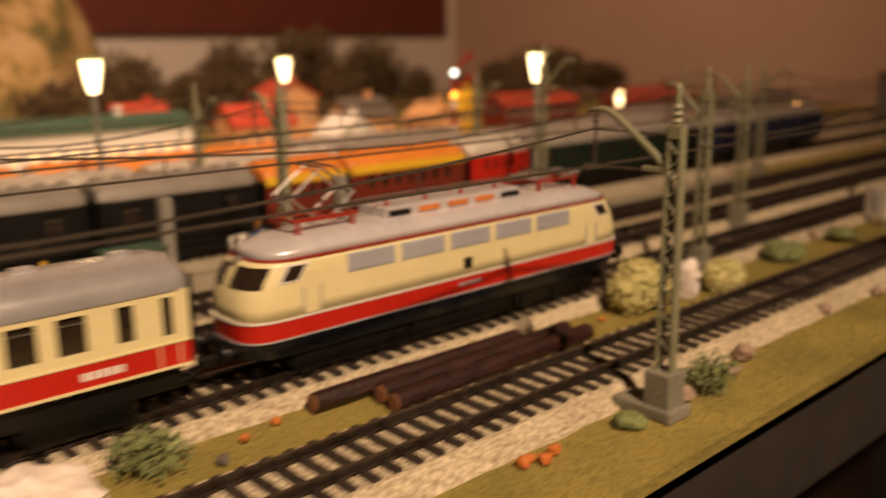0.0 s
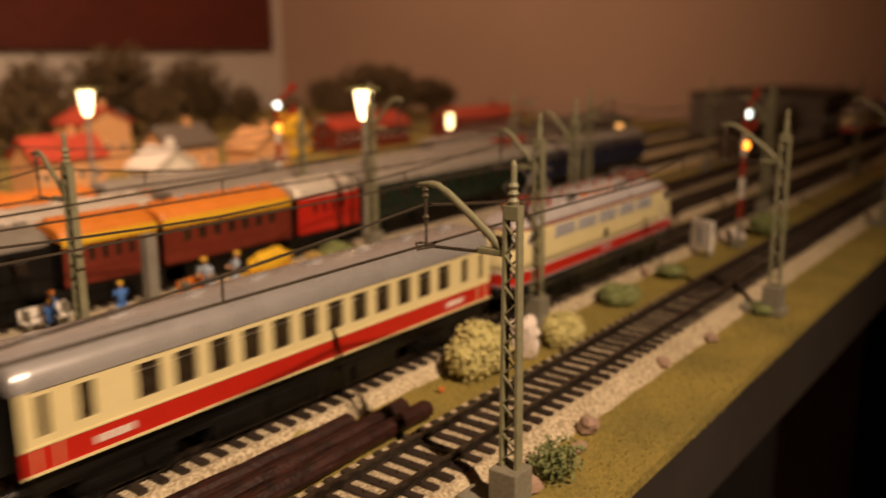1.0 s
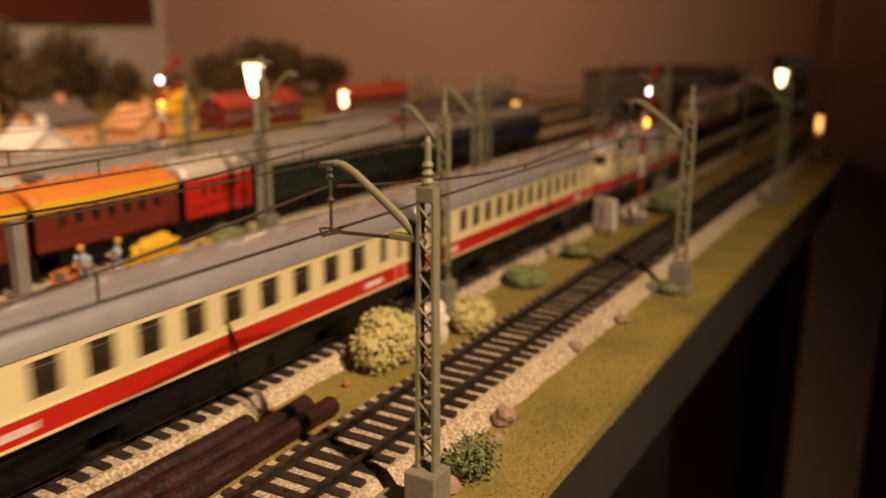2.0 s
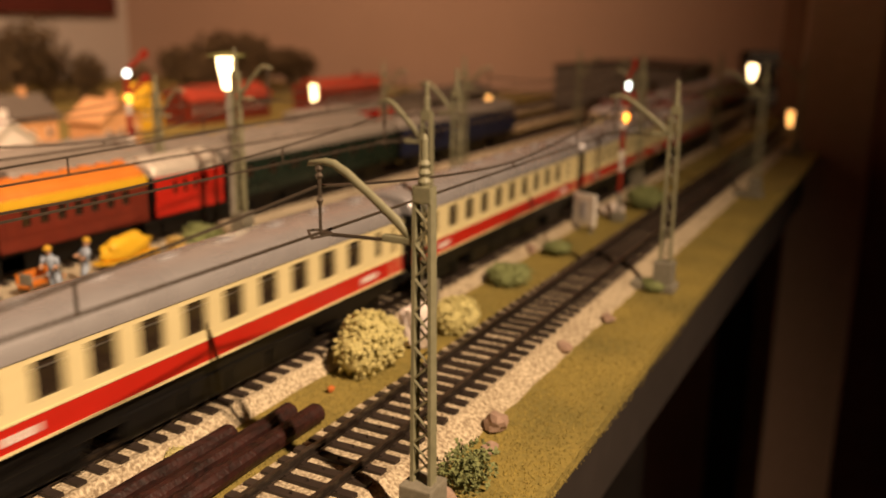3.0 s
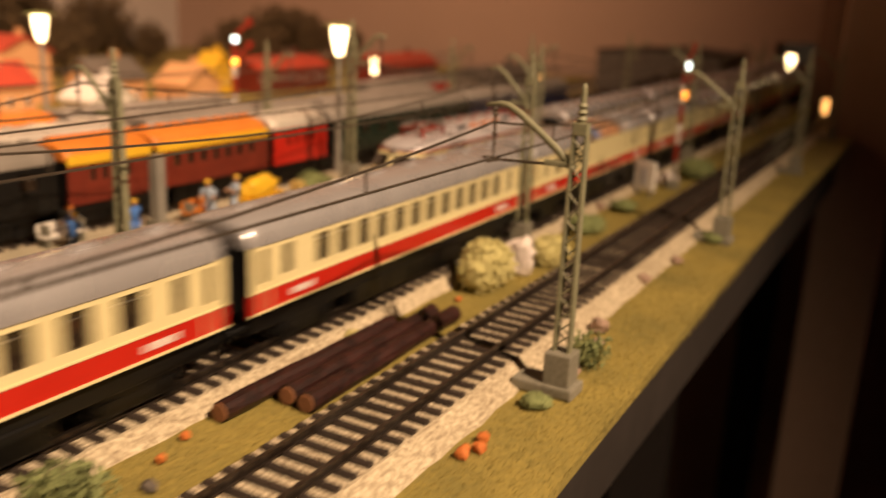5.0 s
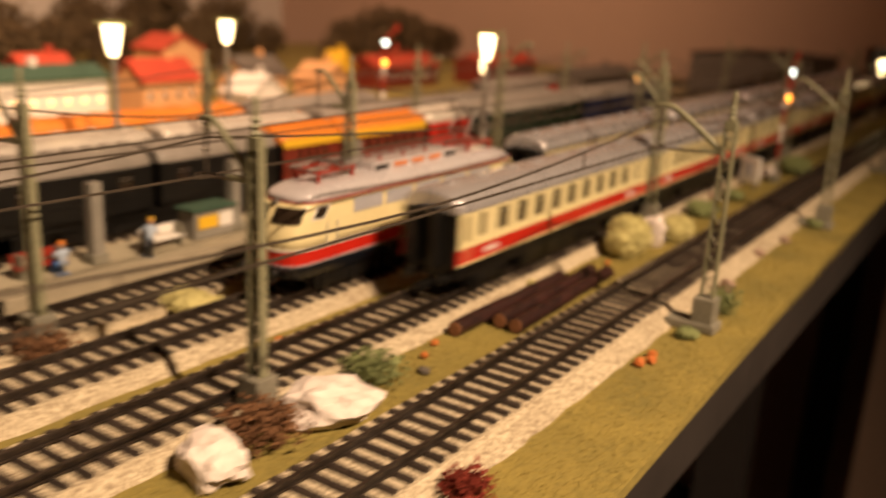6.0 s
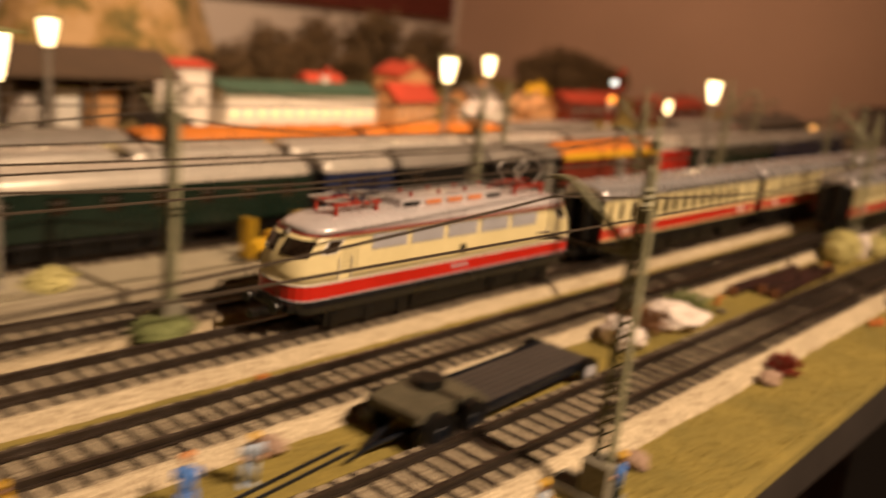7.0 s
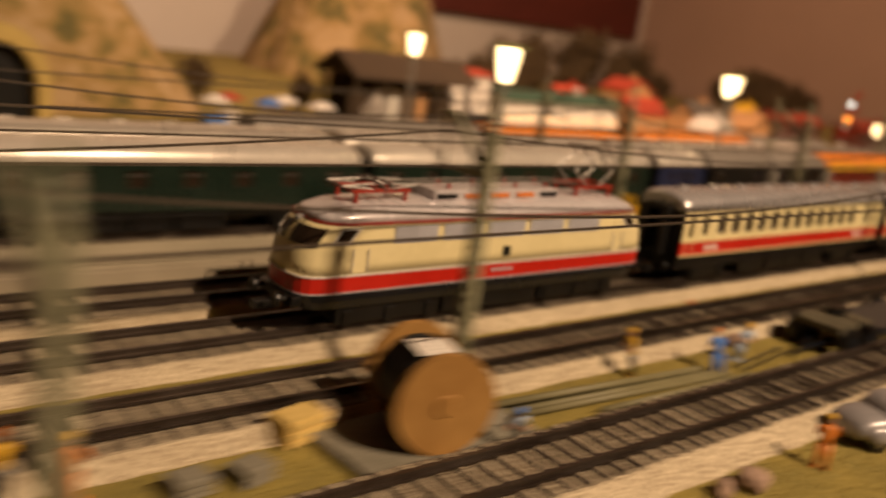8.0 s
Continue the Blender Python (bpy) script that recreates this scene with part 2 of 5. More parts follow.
def plain(name, bm, material, label, category, group="", smooth=False, place=None, kind=""):
    ob = new(name, mesh_of(bm, name, material, smooth))
    if place is not None:
        ob.matrix_basis = place
    return tagged(ob, label, category, group, kind)


B = bmesh.new

# ---- the room ----
X0, X1, Y0, Y1, ZF, ZC = -2.4, 1.65, -1.9, 1.60, -0.90, 1.45
plain("floor", box(B(), X0 - 0.1, X1 + 0.1, Y0 - 0.1, Y1 + 0.1, ZF - 0.05, ZF), CARPET, "dark carpet of the layout room", "floor", kind="structure")
plain("ceiling", box(B(), X0 - 0.1, X1 + 0.1, Y0 - 0.1, Y1 + 0.1, ZC, ZC + 0.05), CUPBOARD, "dark wooden attic ceiling", "ceiling", kind="structure")
plain("wall_north", box(B(), X0, X1, Y1, Y1 + 0.1, ZF, ZC), WALLWHITE, "pale plaster wall behind the layout", "wall", kind="structure")
plain("wall_south", box(B(), X0, X1, Y0 - 0.1, Y0, ZF, ZC), CUPBOARD, "dark panelled wooden wall", "wall", kind="structure")
plain("wall_west", box(B(), X0 - 0.1, X0, Y0 - 0.1, Y1 + 0.1, ZF, ZC), CUPBOARD, "dark panelled wooden wall", "wall", kind="structure")
bm = B()
for y0, y1, z0, z1 in ((Y0 - 0.1, 0.034, ZF, ZC), (0.132, Y1 + 0.1, ZF, ZC), (0.034, 0.132, ZF, -0.012), (0.034, 0.132, 0.085, ZC)):
    box(bm, X1, X1 + 0.1, y0, y1, z0, z1)
plain("wall_east", bm, WALLBROWN, "tan plaster wall with a low opening for the trains", "wall", kind="structure")
plain("beam", box(B(), -1.2, X1 - 0.05, Y1 - 0.022, Y1 - 0.003, 0.139, 0.42, 0.003), DARKRED, "dark red wooden beam along the pale wall", "beam", kind="structure")
cup = thing("cupboard", "dark brown wooden cupboard beyond the layout's end", "cupboard", place=pose(1.50, -0.24, 0))
part("body", box(B(), -0.14, 0.14, -0.30, 0.270, ZF, 0.9, 0.004), CUPBOARD, cup)
part("door", box(B(), -0.155, -0.142, -0.28, 0.01, ZF + 0.08, 0.86, 0.003), CUPBOARD, cup)
part("door", box(B(), -0.155, -0.142, 0.02, 0.255, ZF + 0.08, 0.86, 0.003), CUPBOARD, cup)
plain("post", box(B(), 1.02, 1.06, -0.11, -0.035, ZF, 1.40, 0.004), WALLBROWN, "brown timber post standing beside the board", "post", kind="structure")

# ---- baseboard and ground ----
def slope_edge(x):
    return -0.068 + 0.006 * math.sin(x * 4.0) + 0.014 * max(0.0, x - 0.3)


bm = B()
xs = [-1.4 + 3.0 * i / 120 for i in range(121)]
top, low, back = [], [], []
for x in xs:
    top.append(bm.verts.new((x, slope_edge(x), 0.0)))
    low.append(bm.verts.new((x, slope_edge(x), -0.004)))
    back.append(bm.verts.new((x, 1.45, 0.0)))
for i in range(120):
    bm.faces.new((top[i], top[i + 1], back[i + 1], back[i]))
    bm.faces.new((low[i], low[i + 1], top[i + 1], top[i]))
plain("ground", bm, GRASS, "olive-brown grass mat covering the layout board", "ground", kind="structure")
plain("baseboard", box(B(), -1.4, 1.6, -0.050, 1.45, -0.055, -0.0045), BOARDWOOD, "brown wooden layout board with a plain front fascia", "baseboard", kind="structure")
for x in (-1.2, -0.2, 0.8, 1.5):
    t = thing("trestle", "wooden trestle legs under the layout board", "trestle", kind="structure")
    for y in (0.05, 1.30):
        part("leg", box(B(), x - 0.025, x + 0.025, y, y + 0.05, ZF, -0.056), BOARDWOOD, t)

# ---- tracks ----
PITCH = 0.0073
TA, TB, TC, TD, TE, TF, TG = -0.00825, 0.0585, 0.107, 0.150, 0.237, 0.305, 0.385


def track(yc, x0, x1, near0, near1, label, near=0.0225, far=0.0190):
    t = thing("track", label, "railway track", "model railway tracks", kind="structure")
    rng = random.Random(int(yc * 1e5))
    bm = B()
    n = int((x1 - x0) / 0.006)
    prof = ((-near, 0.0), (-0.0158, 0.0048), (0.0158, 0.0048), (far, 0.0))
    cols = []
    for i in range(n + 1):
        x = x0 + (x1 - x0) * i / n
        cols.append([bm.verts.new((x, yc + y + rng.uniform(-1, 1) * 0.0006 * (z == 0), z + 0.0004 * rng.uniform(-1, 1) * (z > 0))) for y, z in prof])
    for a, b in zip(cols, cols[1:]):
        for j in range(3):
            bm.faces.new((a[j], b[j], b[j + 1], a[j + 1]))
    part("ballast", bm, CORK, t)
    for s in (-1, 1):
        bm = B()
        y = yc + s * 0.00825
        box(bm, x0, x1, y - 0.0011, y + 0.0011, 0.0060, 0.0066)
        box(bm, x0, x1, y - 0.0004, y + 0.0004, 0.0066, 0.0077)
        box(bm, x0, x1, y - 0.0007, y + 0.0007, 0.0077, 0.0084)
        part("rail", bm, RAIL, t)
    bm = B()
    me = mesh_of(sleeper_bm(), "sleeper", SLEEPER)
    k = 0
    x = x0 + 0.003
    while x < x1:
        if near0 <= x <= near1:
            o = new("sleeper", me)
            o.parent = t
            o.location = (x, yc, 0)
        else:
            box(bm, x - 0.0015, x + 0.0015, yc - 0.0148, yc + 0.0148, 0.0042, 0.0059)
        x += PITCH
    if bm.verts:
        tagged(part("sleeper", bm, SLEEPER, t), kind="stuff")
    bm = B()
    x = x0 + 0.003
    while x < x1:
        tube(bm, (x, yc, 0.0055), (x, yc, 0.0068), 0.0004, 0.0003, 5)
        x += PITCH
    tagged(part("stud", bm, RAIL, t, "row of small steel contact studs"), kind="stuff")
    return t


def sleeper_bm():
    bm = B()
    box(bm, -0.0015, 0.0015, -0.0148, 0.0148, 0.0042, 0.0059)
    for s in (-1, 1):
        box(bm, -0.0011, 0.0011, s * 0.00825 - 0.0019, s * 0.00825 + 0.0019, 0.0060, 0.0064)
    return bm


track(TA, -1.3, 1.5, -0.62, 0.80, "single siding with black sleepers on tan cork ballast, empty", 0.0235, 0.0190)
track(TB, -1.3, 1.5, -0.62, 0.80, "main line with black sleepers on tan cork ballast", 0.0200, 0.0180)
track(TC, -1.3, 1.5, -0.62, 0.60, "main line with black sleepers on tan cork ballast", 0.0200, 0.0200)
track(TD, -1.3, 1.5, -0.50, 0.40, "platform track with black sleepers on tan ballast", 0.0165, 0.0160)
track(TE, -1.3, 1.5, 2, 2, "station track behind the platform")
track(TF, -1.3, 1.5, 2, 2, "station track full of stabled coaches")
track(TG, -1.3, 1.5, 2, 2, "far station track")

# ---- platform ----
bm = B()
box(bm, -0.9, 0.62, 0.1705, 0.2055, 0.0005, 0.0105, 0.0006)
pl = thing("platform", "tan concrete station platform between two tracks", "platform", kind="structure")
part("slab", bm, CONCRETE, pl)
bm = B()
box(bm, -0.9, 0.62, 0.1665, 0.1703, 0.0005, 0.0112, 0.0005)
part("kerb", bm, KERB, pl)

# ---- vehicles ----
def ring_at(hl, hw, nose, z, n=12, p=0.60):
    pts = []
    for s in (1, -1):
        for i in range(n + 1):
            a = -math.pi / 2 + math.pi * i / n
            c, w = math.cos(a), math.sin(a)
            x = (hl - nose) + nose * max(c, 0) ** p
            y = hw * math.copysign(abs(w) ** 0.7, w)
            pts.append((s * x, s * y, z))
    return pts


def wheelset(parent, x, r=0.0052):
    bm = B()
    for s in (-1, 1):
        spin_axis(bm, x, s, r)
    part("wheel", bm, BLACK, parent, "steel-rimmed wheel pair")


def spin_axis(bm, x, s, r):
    y = s * 0.0079
    tube(bm, (x, y, 0.0084 + r), (x, y + s * 0.0022, 0.0084 + r), r, r, 16)
    tube(bm, (x, y - s * 0.0012, 0.0084 + r), (x, y, 0.0084 + r), r + 0.0007, r + 0.0007, 16)
    tube(bm, (x, -y, 0.0084 + r), (x, y, 0.0084 + r), 0.0009, 0.0009, 6)


def bogie(parent, x, half=0.014, axles=(-0.010, 0.010), r=0.0048):
    b = part("bogie", box(B(), x - 0.005, x + 0.005, -0.0103, 0.0103, 0.0125, 0.0155, 0.0004), BLACK, parent)
    for s in (-1, 1):
        part("side_frame", box(B(), x - half, x + half, s * 0.0111 - 0.0007, s * 0.0111 + 0.0007, 0.0088, 0.0172, 0.0005), BLACK, b)
        for a in axles:
            part("axle_box", box(B(), x + a - 0.0022, x + a + 0.0022, s * 0.0122 - 0.0004, s * 0.0122 + 0.0004, 0.0082, 0.0140, 0.0003), BLACK, b)
    for a in axles:
        wheelset(b, x + a, r)
    return b


def buffers(parent, hl, z=0.0195):
    for s in (-1, 1):
        for y in (-0.0085, 0.0085):
            bm = B()
            tube(bm, (s * (hl - 0.002), y, z), (s * (hl + 0.0035), y, z), 0.0011, 0.0011, 10)
            tube(bm, (s * (hl + 0.0035), y, z), (s * (hl + 0.0045), y, z), 0.0026, 0.0024, 14)
            part("buffer", bm, BLACK, parent)
        bm = B()
        box(bm, s * (hl + 0.004) - 0.0045, s * (hl + 0.004) + 0.0045, -0.002, 0.002, 0.0115, 0.0145, 0.0004)
        part("coupler", bm, BLACK, parent)


def pantograph(parent, x, up):
    base = B()
    for dx in (-0.011, 0.011):
        for y in (-0.0062, 0.0062):
            tube(base, (x + dx, y, 0.0500), (x + dx, y, 0.0537), 0.0010, 0.0008, 8)
    for y in (-0.0062, 0.0062):
        box(base, x - 0.0125, x + 0.0125, y - 0.0007, y + 0.0007, 0.0537, 0.0549)
    for dx in (-0.0125, 0, 0.0125):
        box(base, x + dx - 0.0007, x + dx + 0.0007, -0.0068, 0.0068, 0.0539, 0.0547)
    p = part("pantograph", base, REDPART, parent, "red pantograph frame on insulators")
    z1, z2 = (0.0615, 0.0705) if up else (0.0560, 0.0568)
    k = 0.0105 if up else 0.0145
    for s in (-1, 1):
        for y in (-0.0058, 0.0058):
            bm = B()
            polytube(bm, [(x + s * 0.004, y, 0.0549), (x + s * (k + 0.002), y * 0.9, z1), (x, y * 0.8, z2)], 0.00038, 6)
            part("arm", bm, ARMSTEEL, p)
        part("cross_rod", tube(B(), (x + s * (k + 0.002), -0.0055, z1), (x + s * (k + 0.002), 0.0055, z1), 0.00035, 0.00035, 6), ROD, p)
    bm = B()
    for dx in (-0.0022, 0.0022):
        polytube(bm, [(x + dx, -0.0125, z2 - 0.0012), (x + dx, -0.0085, z2 + 0.0006), (x + dx, 0.0085, z2 + 0.0006), (x + dx, 0.0125, z2 - 0.0012)], 0.0004)
    part("collector", bm, ROD, p)


def locomotive(name, label, panto_up):
    t = thing(name, label, "locomotive", "cream and red electric locomotives")
    HL = 0.0940
    bm = loft(B(), [ring_at(HL - 0.004, 0.0130, 0.012, 0.0128), ring_at(HL - 0.002, 0.0141, 0.013, 0.0160), ring_at(HL - 0.0005, 0.0147, 0.014, 0.0193)])
    part("skirt", bm, DARKGREY, t, "dark grey underframe", smooth=False)
    part("stripe", loft(B(), [ring_at(HL, 0.01485, 0.015, 0.0194), ring_at(HL + 0.0002, 0.0150, 0.0155, 0.0252)]), RED, t, "red lower band", smooth=False)
    part("trim_line", loft(B(), [ring_at(HL + 0.0005, 0.0153, 0.0157, 0.02540), ring_at(HL + 0.0005, 0.0153, 0.0157, 0.0260)]), WHITE, t, "thin white line")
    part("trim_line", loft(B(), [ring_at(HL + 0.0002, 0.0150, 0.0152, 0.0190), ring_at(HL + 0.0002, 0.0150, 0.0152, 0.0195)]), GRILLE, t, "thin grey line")
    lev = [(HL, 0.0150, 0.016, 0.0260), (HL - 0.0003, 0.0150, 0.0165, 0.0300), (HL - 0.0011, 0.0150, 0.017, 0.0340), (HL - 0.0030, 0.0150, 0.018, 0.0385), (HL - 0.0056, 0.0149, 0.0185, 0.0425), (HL - 0.0068, 0.0147, 0.0190, 0.0440)]
    body = part("body", loft(B(), [ring_at(*q) for q in lev]), CREAM, t, "cream body shell")
    body.data.polygons.foreach_set("use_smooth", [len(q.vertices) == 4 for q in body.data.polygons])
    part("gutter", loft(B(), [ring_at(HL - 0.0067, 0.01505, 0.0192, 0.04395), ring_at(HL - 0.0070, 0.01505, 0.0193, 0.0448)]), REDPART, t, "thin red gutter line")
    roof = part("roof", loft(B(), [ring_at(HL - 0.0072, 0.0146, 0.0192, 0.0448), ring_at(HL - 0.0105, 0.0137, 0.020, 0.0470), ring_at(HL - 0.0165, 0.0118, 0.020, 0.0490), ring_at(HL - 0.0245, 0.0085, 0.020, 0.0503), ring_at(HL - 0.034, 0.003, 0.018, 0.0508)]), LOCOROOF, t, "silver-grey curved roof", True)
    # roof equipment
    bm = B()
    box(bm, -0.034, 0.034, -0.0080, 0.0080, 0.0500, 0.0542, 0.0008)
    hood = part("roof_hood", bm, LOCOROOF, t, "silver ventilator hood with side slots")
    for i in range(5):
        for s in (-1, 1):
            bm = B()
            x = -0.028 + i * 0.014
            box(bm, x - 0.0048, x + 0.0048, s * 0.0082 - 0.0004, s * 0.0082 + 0.0004, 0.0512, 0.0530)
            part("slot", bm, ORANGE if i in (1, 2, 3) else BLACK, hood)
    for x in (-0.030, -0.012, 0.006, 0.024):
        for y in (-0.0035, 0.0035):
            bm = B()
            tube(bm, (x, y, 0.0541), (x, y, 0.0562), 0.0009, 0.0006, 8)
            part("insulator", bm, REDPART, t, "red roof insulator")
    bm = B()
    polytube(bm, [(-0.050, 0.0035, 0.0558), (-0.030, 0.0035, 0.0564), (0.024, 0.0035, 0.0564), (0.050, 0.0035, 0.0558)], 0.00035)
    polytube(bm, [(-0.050, -0.0035, 0.0558), (-0.030, -0.0035, 0.0564), (0.024, -0.0035, 0.0564), (0.050, -0.0035, 0.0558)], 0.00035)
    part("roof_cable", bm, ROD, t)
    pantograph(t, -0.058, panto_up < 0)
    pantograph(t, 0.058, panto_up > 0)
    # side grilles, doors, cab windows on both flanks
    for s in (-1, 1):
        for i in range(5):
            x = -0.046 + i * 0.023
            g = B()
            box(g, x - 0.0100, x + 0.0100, s * 0.01505 - 0.00025, s * 0.01505 + 0.00025, 0.0368, 0.0430)
            for k in range(6):
                z = 0.0374 + k * 0.00092
                box(g, x - 0.0095, x + 0.0095, s * 0.01535 - 0.0002, s * 0.01535 + 0.0002, z, z + 0.0007)
            part("grille", g, GRILLE, t, "grey louvred side grille")
        for e in (-1, 1):
            for dx in (0.067, 0.0735):
                bm = B()
                tube(bm, (e * dx, s * 0.0156, 0.0268), (e * dx, s * 0.0156, 0.0355), 0.00022, 0.00022, 5)
                part("handrail", bm, GRILLE, t)
            bm = B()
            x0, x1 = sorted((e * 0.0690, e * 0.0716))
            box(bm, e * 0.0703 - 0.0028, e * 0.0703 + 0.0028, s * 0.01502 - 0.00012, s * 0.01502 + 0.00012, 0.0265, 0.0405)
            part("door", bm, CREAM, t)
        bm = B()
        box(bm, -0.0035, 0.0005, s * 0.0152 - 0.0002, s * 0.0152 + 0.0002, 0.0285, 0.0325)
        part("round_vent", bm, BLACK, t)
        bm = B()
        for k in range(4):
            box(bm, -0.006 + k * 0.003, -0.0038 + k * 0.003, s * 0.0151 - 0.0002, s * 0.0151 + 0.0002, 0.0222, 0.0234)
        part("number_plate", bm, GRILLE, t, "small grey plate on the red band")
    # windscreens wrapped over the nose
    def nose_point(e, a, z, off):
        for (h0, w0, n0, z0), (h1, w1, n1, z1) in zip(lev, lev[1:]):
            if z0 <= z <= z1:
                u = (z - z0) / (z1 - z0)
                hl, hw, no = h0 + (h1 - h0) * u, w0 + (w1 - w0) * u, n0 + (n1 - n0) * u
                break
        x = (hl - no) + no * max(math.cos(a), 0) ** 0.60 + off
        return (e * x, hw * math.copysign(abs(math.sin(a)) ** 0.7, math.sin(a)) * (1 + off * 45), z)
    for e in (-1, 1):
        for lo, hi in ((-0.96, -0.05), (0.05, 0.96)):
            bm = B()
            g = [[bm.verts.new(nose_point(e, lo + (hi - lo) * i / 6, 0.0364 + 0.0062 * j / 3, 0.0004)) for i in range(7)] for j in range(4)]
            for j in range(3):
                for i in range(6):
                    bm.faces.new((g[j][i], g[j][i + 1], g[j + 1][i + 1], g[j + 1][i]))
            part("windscreen", bm, PANE, t, "dark curved windscreen")
        for sgn in (-1, 1):
            def patch(lo, hi, z0, z1, off):
                bm = B()
                g = [[bm.verts.new(nose_point(e, sgn * (lo + (hi - lo) * i / 5), z0 + (z1 - z0) * j / 2, off)) for i in range(6)] for j in range(3)]
                for j in range(2):
                    for i in range(5):
                        bm.faces.new((g[j][i], g[j][i + 1], g[j + 1][i + 1], g[j + 1][i]))
                return bm
            w = part("side_window", patch(1.27, 1.566, 0.0374, 0.0432, 0.0003), WHITE, t, "cab side window with a pale frame")
            part("pane", patch(1.335, 1.556, 0.0381, 0.0425, 0.0006), PANE, w)
        for y, z in ((-0.0095, 0.0283), (0.0095, 0.0283), (0, 0.0437)):
            bm = B()
            x = e * (HL - 0.0052) if y else e * (HL - 0.0072)
            tube(bm, (x, y, z), (x + e * 0.0022, y, z), 0.0017, 0.0014, 12)
            part("headlight", bm, STEEL, t)
    for x in (-0.052, 0.052):
        bogie(t, x, 0.024, (-0.019, 0, 0.019), 0.0062)
    part("underframe", box(B(), -0.026, 0.026, -0.0118, 0.0118, 0.0082, 0.0185, 0.001), BLACK, t)
    for s in (-1, 1):
        bm = B()
        box(bm, s * (HL - 0.001) - 0.002, s * (HL - 0.001) + 0.002, -0.0125, 0.0125, 0.0150, 0.0185, 0.0005)
        part("buffer_beam", bm, BLACK, t)
    buffers(t, HL + 0.001, 0.0172)
    # the shell rides on its bogies
    for q in t.children:
        if q.name.split(".")[0] not in ("bogie", "underframe"):
            q.matrix_basis = pose(0, 0, 0.0028) @ q.matrix_basis
    return t


def pierced(bm, y, x0, x1, z0, z1, holes, depth, mi=0):
    """A side wall in the plane y with openings through it; depth gives the reveals."""
    xs = sorted({x0, x1, *[h[0] for h in holes], *[h[1] for h in holes]})
    zs = sorted({z0, z1, *[h[2] for h in holes], *[h[3] for h in holes]})
    for a, b in zip(xs, xs[1:]):
        for c, d in zip(zs, zs[1:]):
            mx, mz = (a + b) / 2, (c + d) / 2
            if any(h[0] < mx < h[1] and h[2] < mz < h[3] for h in holes):
                continue
            bm.faces.new([bm.verts.new(q) for q in ((a, y, c), (b, y, c), (b, y, d), (a, y, d))]).material_index = mi
    for a, b, c, d in holes:
        yi = y - math.copysign(depth, y)
        loop = [(a, c), (b, c), (b, d), (a, d)]
        for p, q in zip(loop, loop[1:] + loop[:1]):
            bm.faces.new([bm.verts.new(w) for w in ((p[0], y, p[1]), (q[0], y, q[1]), (q[0], yi, q[1]), (p[0], yi, p[1]))]).material_index = mi
    return bm


def arc_roof(hw, z0, z1, n=12):
    return [(hw * math.cos(math.pi * i / n), z0 + (z1 - z0) * math.sin(math.pi * i / n) ** 0.72) for i in range(n + 1)]


